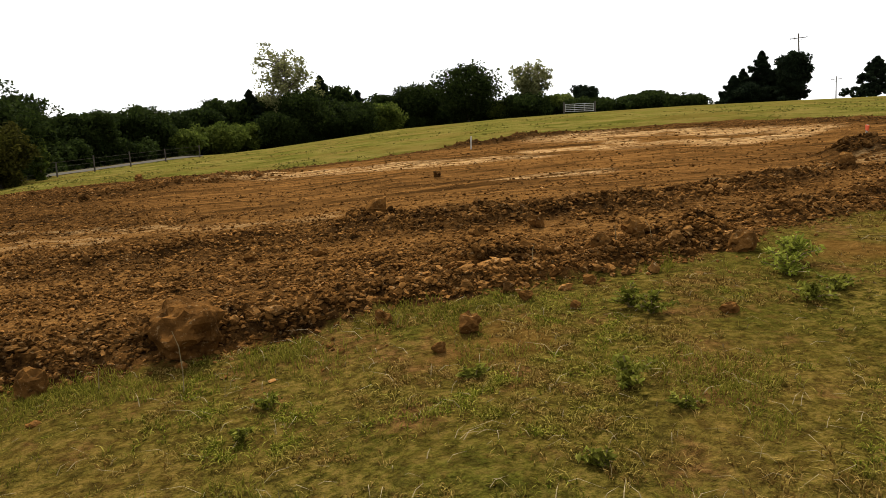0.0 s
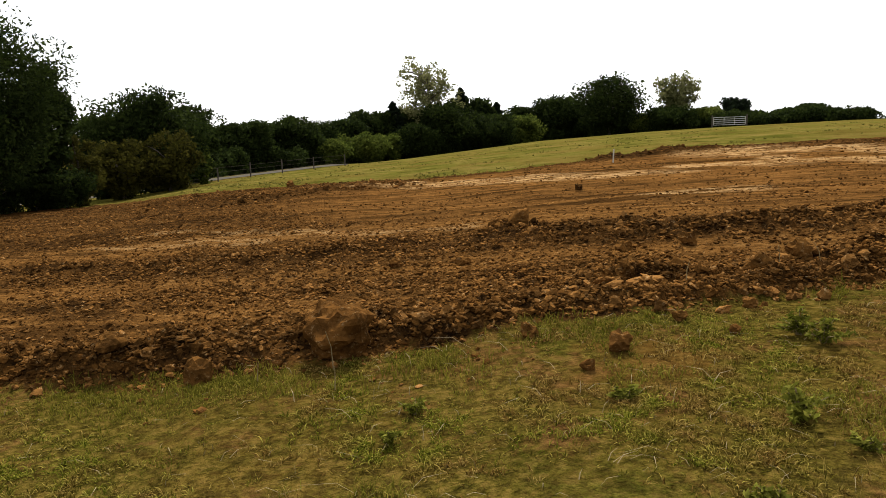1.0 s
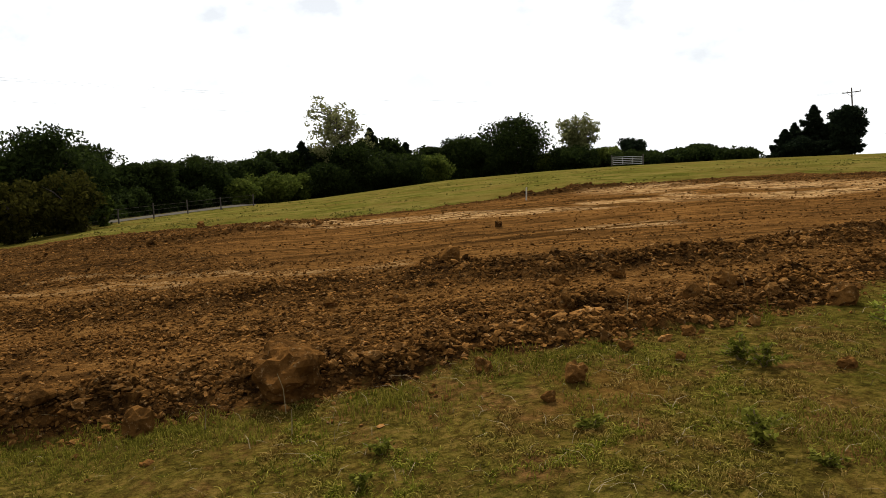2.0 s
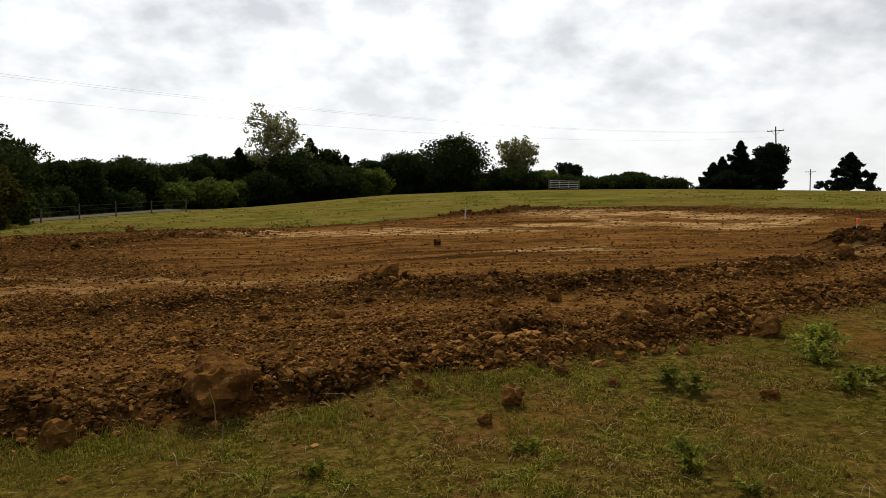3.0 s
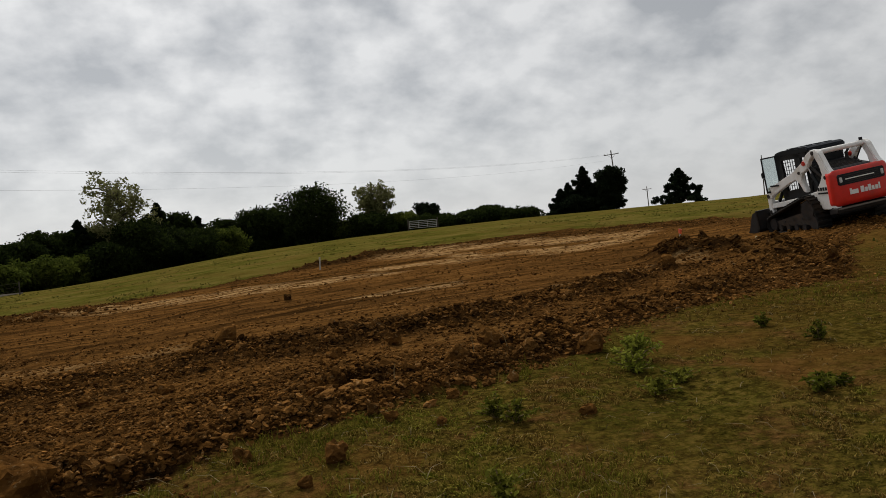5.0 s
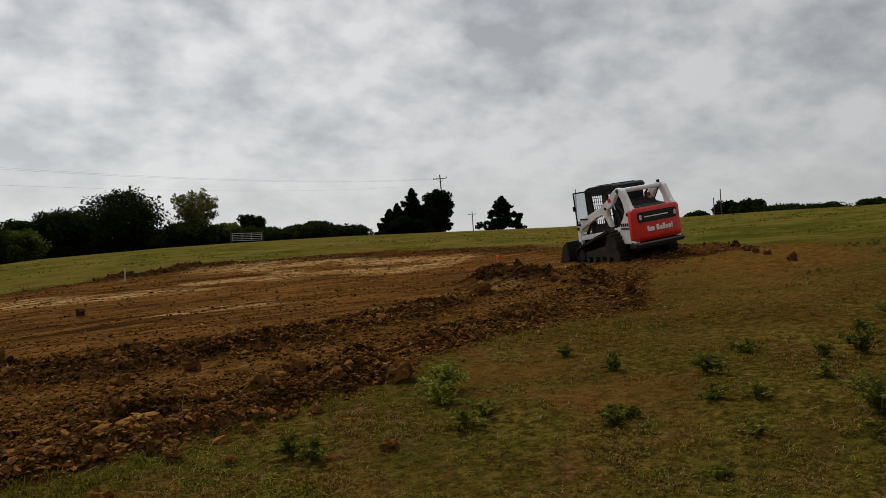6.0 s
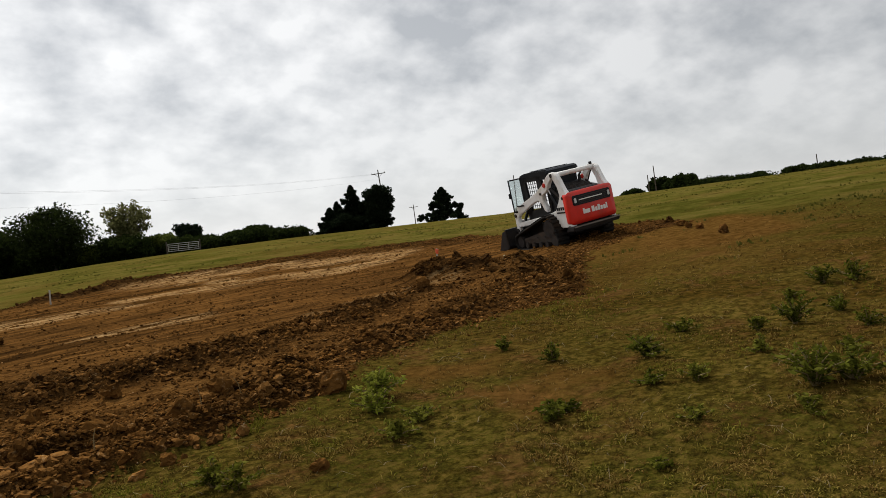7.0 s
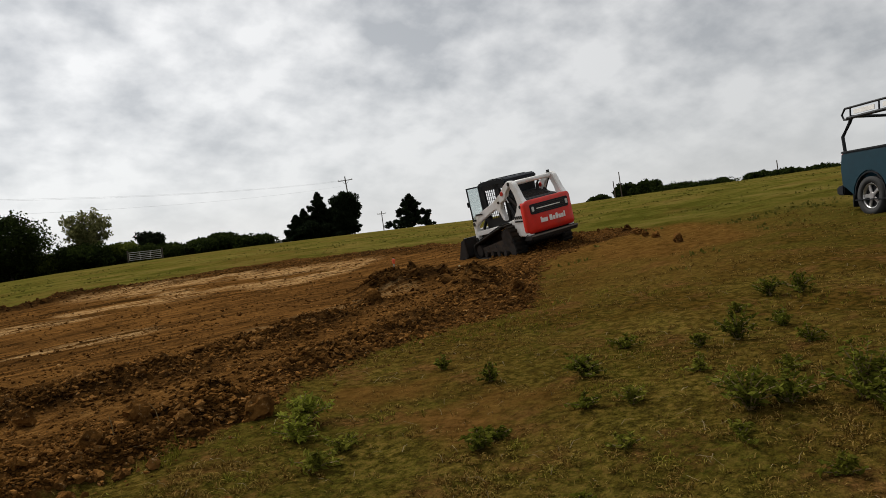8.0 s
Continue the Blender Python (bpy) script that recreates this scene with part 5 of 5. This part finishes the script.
for k in range(16):
    x, y = along([(-0.35, 5.55), (0.15, 5.62), (0.75, 5.72)], rng.random())
    x, y = x + rng.gauss(0, 0.06), y + rng.gauss(0, 0.09)
    r = rng.uniform(0.025, 0.055)
    ob = new("clay_flake", rng.choice(FLAKES))
    ob.matrix_basis = pose(x, y, Z(x, y) + 0.05 + r * 0.3, rng.uniform(-10, 35), rng.uniform(-20, 20), rng.uniform(0, 360)) @ Matrix.Diagonal((r * 1.3, r, r * 0.5, 1))
    tagged(ob, "reddish brown dried flake of clay on the near windrow", "clay flake", "dried flakes of clay")
for hx, hy, high, wide in HEAPS[:6]:
    for k in range(9):
        x, y = hx + rng.gauss(0, wide * 0.55), hy + rng.gauss(0, wide * 0.5)
        r = 0.035 + 0.075 * rng.random() ** 2
        ob = new("broken_clod", rng.choice(SHAPES[2::3]))
        ob.matrix_basis = pose(x, y, Z(x, y) + r * 0.4, rng.uniform(-40, 40), rng.uniform(-40, 40), rng.uniform(0, 360)) @ Matrix.Diagonal((r * 1.3, r, r * 0.9, 1))
        tagged(ob, "dark clod of topsoil piled on a heap", "clod", "clods of the heaps")


stick = part("broken_stick", T([(8.75, 11.25, Z(8.75, 11.25) + 0.02), (8.95, 11.55, Z(8.95, 11.55) + 0.14), (9.15, 11.85, Z(9.15, 11.85) + 0.30)], [0.035, 0.032, 0.02], 7), M_STALK)
tagged(stick, "pale broken stick poking out of a soil heap", "stick")


# ---------------------------------------------------------------- grass and weeds
def blade_field(name, label, n, az0, az1, r0, r1, lo, hi, width, seed, where, material, lean=0.8, tuft=1):
    rg = np.random.RandomState(seed)
    az, r = np.radians(rg.uniform(az0, az1, n)), r0 * (r1 / r0) ** rg.uniform(size=n)
    x, y = r * np.sin(az), r * np.cos(az)
    keep = rg.uniform(size=n) < where(x, y)
    x, y, r = x[keep], y[keep], r[keep]
    out = rg.uniform(0, 2 * np.pi, len(x) * tuft)
    if tuft > 1:
        x, y, r = np.repeat(x, tuft), np.repeat(y, tuft), np.repeat(r, tuft)
        gap = np.abs(rg.normal(0, 0.014, len(x))) + 0.002
        x, y = x + np.cos(out) * gap, y + np.sin(out) * gap
    n = len(x)
    z = height(x, y) - 0.005
    h = rg.uniform(lo, hi, n) * (1 + 0.35 * waves(x, y, 0.7, 51, 2))
    a, b = out + rg.normal(0, 0.4, n), rg.uniform(0.15, lean, n)
    side = a + np.pi / 2 + rg.normal(0, 0.5, n)
    w = width * rg.uniform(0.6, 1.4, n) * (0.6 + 0.1 * r)
    dx, dy, wx, wy = np.cos(a) * b * h, np.sin(a) * b * h, np.cos(side) * w / 2, np.sin(side) * w / 2
    v = np.stack([np.stack([x - wx, y - wy, z], -1), np.stack([x + wx, y + wy, z], -1),
                  np.stack([x + dx * 0.4 + wx * 0.7, y + dy * 0.4 + wy * 0.7, z + h * 0.6], -1), np.stack([x + dx * 0.4 - wx * 0.7, y + dy * 0.4 - wy * 0.7, z + h * 0.6], -1),
                  np.stack([x + dx * 1.3, y + dy * 1.3, z + h * (1.0 - 0.25 * b)], -1)], 1).reshape(-1, 3)
    base = (np.arange(n) * 5)[:, None]
    faces = (base + [0, 1, 2, 3]).tolist() + (base + [3, 2, 4]).tolist()
    me = mesh_from(name, v.tolist(), faces, material)
    tagged(new(name, me), label, "grass", kind="stuff")


def turf(x, y):
    tuft = smooth(-0.25, 0.35, waves(x, y, 0.16, 55, 2))
    dry = smooth(3.5, 8.0, x - 0.15 * y)
    worn = np.maximum(smooth(3.6, 1.5, np.hypot(x - 12.2, y - 10.4)), np.maximum(0.8 * smooth(0.7, 0.3, np.hypot(x - 3.65, (y - 5.75) * 1.4)), 0.8 * smooth(0.65, 0.3, np.hypot(x - 3.9, y - 4.55))))
    return (inside_soil(x, y) < 0.06 * waves(x, y, 0.3, 56, 2)) * np.clip(0.62 + 1.2 * waves(x, y, 0.7, 52, 3), 0.05, 1) * (0.2 + 0.8 * tuft) * (1 - 0.35 * dry) * (1 - 0.9 * worn)


blade_field("grass", "short patchy green and straw-coloured pasture grass", 85000, -48, 74, 2.2, 18, 0.010, 0.034, 0.0066, 61, turf, M_GRASS, 1.7, 8)
blade_field("grass", "short patchy green and straw-coloured pasture grass", 14000, -180, 180, 0.4, 9, 0.010, 0.034, 0.0066, 65, lambda x, y: turf(x, y) * (np.abs(np.degrees(np.arctan2(x, y)) - 13) > 61) + turf(x, y) * (np.hypot(x, y) < 2.3), M_GRASS, 1.7, 8)
blade_field("tall_grass", "taller tufts of drying grass", 9000, -48, 74, 2.4, 16, 0.03, 0.075, 0.004, 62, lambda x, y: (inside_soil(x, y) < 0.0) * (waves(x, y, 1.1, 53, 3) > 0.42) * 1.0, M_GRASS, 0.9)
blade_field("lush_grass", "patches of longer green grass in the pasture", 42000, -48, 74, 2.3, 11, 0.022, 0.052, 0.0058, 66, lambda x, y: (inside_soil(x, y) < -0.05) * smooth(0.15, 0.6, waves(x, y, 0.8, 57, 3)) * (1 - 0.75 * smooth(3.0, 7.0, x - 0.2 * y)), M_LUSH, 1.1, 4)
blade_field("edge_grass", "longer yellow-green grass against the soil's edge", 26000, -40, 20, 3.4, 8, 0.03, 0.085, 0.005, 67, lambda x, y: smooth(-0.75, -0.1, inside_soil(x, y)) * (inside_soil(x, y) < 0.04) * smooth(-0.2, 0.5, waves(x, y, 0.8, 58, 2)), M_LUSH, 0.9, 4)
blade_field("far_tufts", "scattered darker tufts on the far pasture", 42000, -40, 70, 9, 60, 0.03, 0.085, 0.022, 63, lambda x, y: (inside_soil(x, y) < -0.3) * (waves(x, y, 1.5, 54, 3) > 0.42) * smooth(8, 16, np.hypot(x, y)), M_TUFT, 1.4)
blade_field("straw", "loose dry straw lying in the grass", 1500, -48, 74, 2.4, 12, 0.03, 0.07, 0.005, 64, lambda x, y: inside_soil(x, y) < 0.1, M_STALK, 3.0)


def weed(name, m, size, stems, seed, label, group="", tall=1.0, material=None):
    """A ragged weed: branching upright stems with leaves set along them, open enough to see between."""
    rg = random.Random(seed)
    ob = empty(name, m, label, "weed", group)
    cents, sp = [], []
    for k in range(stems):
        a, b = rg.uniform(0, 2 * math.pi), rg.uniform(0.1, 1.0)
        tip = Vector((math.cos(a) * size * b * 1.05, math.sin(a) * size * b * 1.05, size * tall * rg.uniform(0.45, 1.15) * (1.15 - 0.55 * b)))
        mid = Vector((tip.x * 0.35, tip.y * 0.35, tip.z * 0.6))
        part("stem", T([(0, 0, -0.02), mid, tip], [0.005, 0.004, 0.002], 4), M_STALK, ob)
        spots = [(mid, t) for t in (0.5, 0.8)] + [(None, t) for t in (0.1, 0.35, 0.6, 0.8, 1.0)]
        for low, t in spots:
            if rg.random() < 0.8:
                cents.append(tuple(mid * t if low else mid.lerp(tip, t)))
                sp.append(size * rg.uniform(0.10, 0.2))
    leaves = new("foliage", leaf_mesh("foliage", cents, np.array(sp), 4, 0.018 + 0.035 * size, material or M_WEED, seed, flat=0.45, slim=0.36))
    leaves.parent = ob
    return ob


WEED, BROAD, DARKWEED = "low leafy green weed growing in the short pasture grass", "tall broad-leaved bright green weed at the soil's edge", "ragged dark green weed standing in dry grass"
# x, y, size, stems, height for its width, kind
WEEDS = [(1.03, 3.44, 0.155, 16, 0.8, WEED), (0.27, 3.67, 0.10, 10, 0.7, WEED), (-0.84, 3.67, 0.11, 10, 0.7, WEED), (-0.9, 3.3, 0.09, 8, 0.8, WEED), (1.42, 4.66, 0.15, 14, 1.0, WEED), (1.5, 4.5, 0.15, 12, 0.9, WEED), (1.19, 3.11, 0.09, 8, 0.7, WEED), (0.7, 2.65, 0.10, 8, 0.7, WEED),
         (2.97, 5.55, 0.25, 34, 0.95, BROAD), (2.78, 5.22, 0.19, 24, 0.9, BROAD), (2.63, 4.62, 0.19, 18, 0.6, WEED), (2.9, 4.75, 0.17, 14, 0.6, WEED), (3.45, 4.0, 0.15, 16, 0.8, DARKWEED), (3.62, 4.05, 0.11, 12, 0.8, DARKWEED), (4.53, 5.91, 0.13, 12, 1.0, DARKWEED), (4.49, 5.15, 0.14, 12, 1.0, DARKWEED),
         (4.88, 4.45, 0.20, 24, 0.9, DARKWEED), (5.74, 4.78, 0.17, 15, 0.8, WEED), (4.51, 3.66, 0.15, 14, 0.7, WEED), (4.3, 3.9, 0.13, 12, 0.7, DARKWEED), (6.24, 3.98, 0.20, 20, 1.3, DARKWEED), (7.92, 4.68, 0.19, 18, 1.1, DARKWEED), (8.14, 4.46, 0.2, 16, 0.9, DARKWEED), (6.78, 3.88, 0.17, 16, 0.8, DARKWEED),
         (4.67, 2.9, 0.24, 28, 1.1, DARKWEED), (4.85, 2.75, 0.2, 20, 1.0, DARKWEED), (4.28, 2.7, 0.13, 10, 0.8, WEED), (5.14, 2.45, 0.24, 26, 1.2, DARKWEED), (5.0, 2.25, 0.2, 18, 1.0, DARKWEED), (4.22, 2.14, 0.12, 10, 0.8, WEED), (5.3, 3.7, 0.14, 12, 0.8, WEED), (6.3, 3.4, 0.15, 12, 0.8, WEED), (5.55, 3.15, 0.13, 10, 0.8, WEED), (3.9, 3.2, 0.11, 9, 0.7, WEED), (5.9, 4.1, 0.13, 10, 0.8, WEED), (3.3, 3.0, 0.09, 8, 0.7, WEED), (7.2, 4.6, 0.14, 10, 0.7, WEED)]
for i, (x, y, size, n, tall, label) in enumerate(WEEDS):
    weed("weed", pose(x, y, Z(x, y), 0, 0, 37 * i), size, n, 300 + i, label, "weeds in the grass", tall, {BROAD: M_WEED, DARKWEED: M_DARKWEED}.get(label, M_DULLWEED))

# a few bent dry stalks by the large clod and along the soil's edge
rng = random.Random(3)
for i, (x, y, h) in enumerate([(-1.52, 4.42, 0.26), (-1.4, 4.05, 0.16), (1.75, 6.2, 0.22), (-2.0, 4.3, 0.15), (0.9, 5.6, 0.15), (2.1, 6.3, 0.18)]):
    z = Z(x, y)
    b = rng.uniform(-0.08, 0.08)
    ob = part("dry_stalk", T([(x, y, z - 0.02), (x + b * 0.3, y + 0.01, z + h * 0.6), (x + b, y, z + h)], [0.004, 0.003, 0.002], 5), M_STALK)
    tagged(ob, "thin dry grass stalk at the edge of the soil", "stalk", "dry stalks")
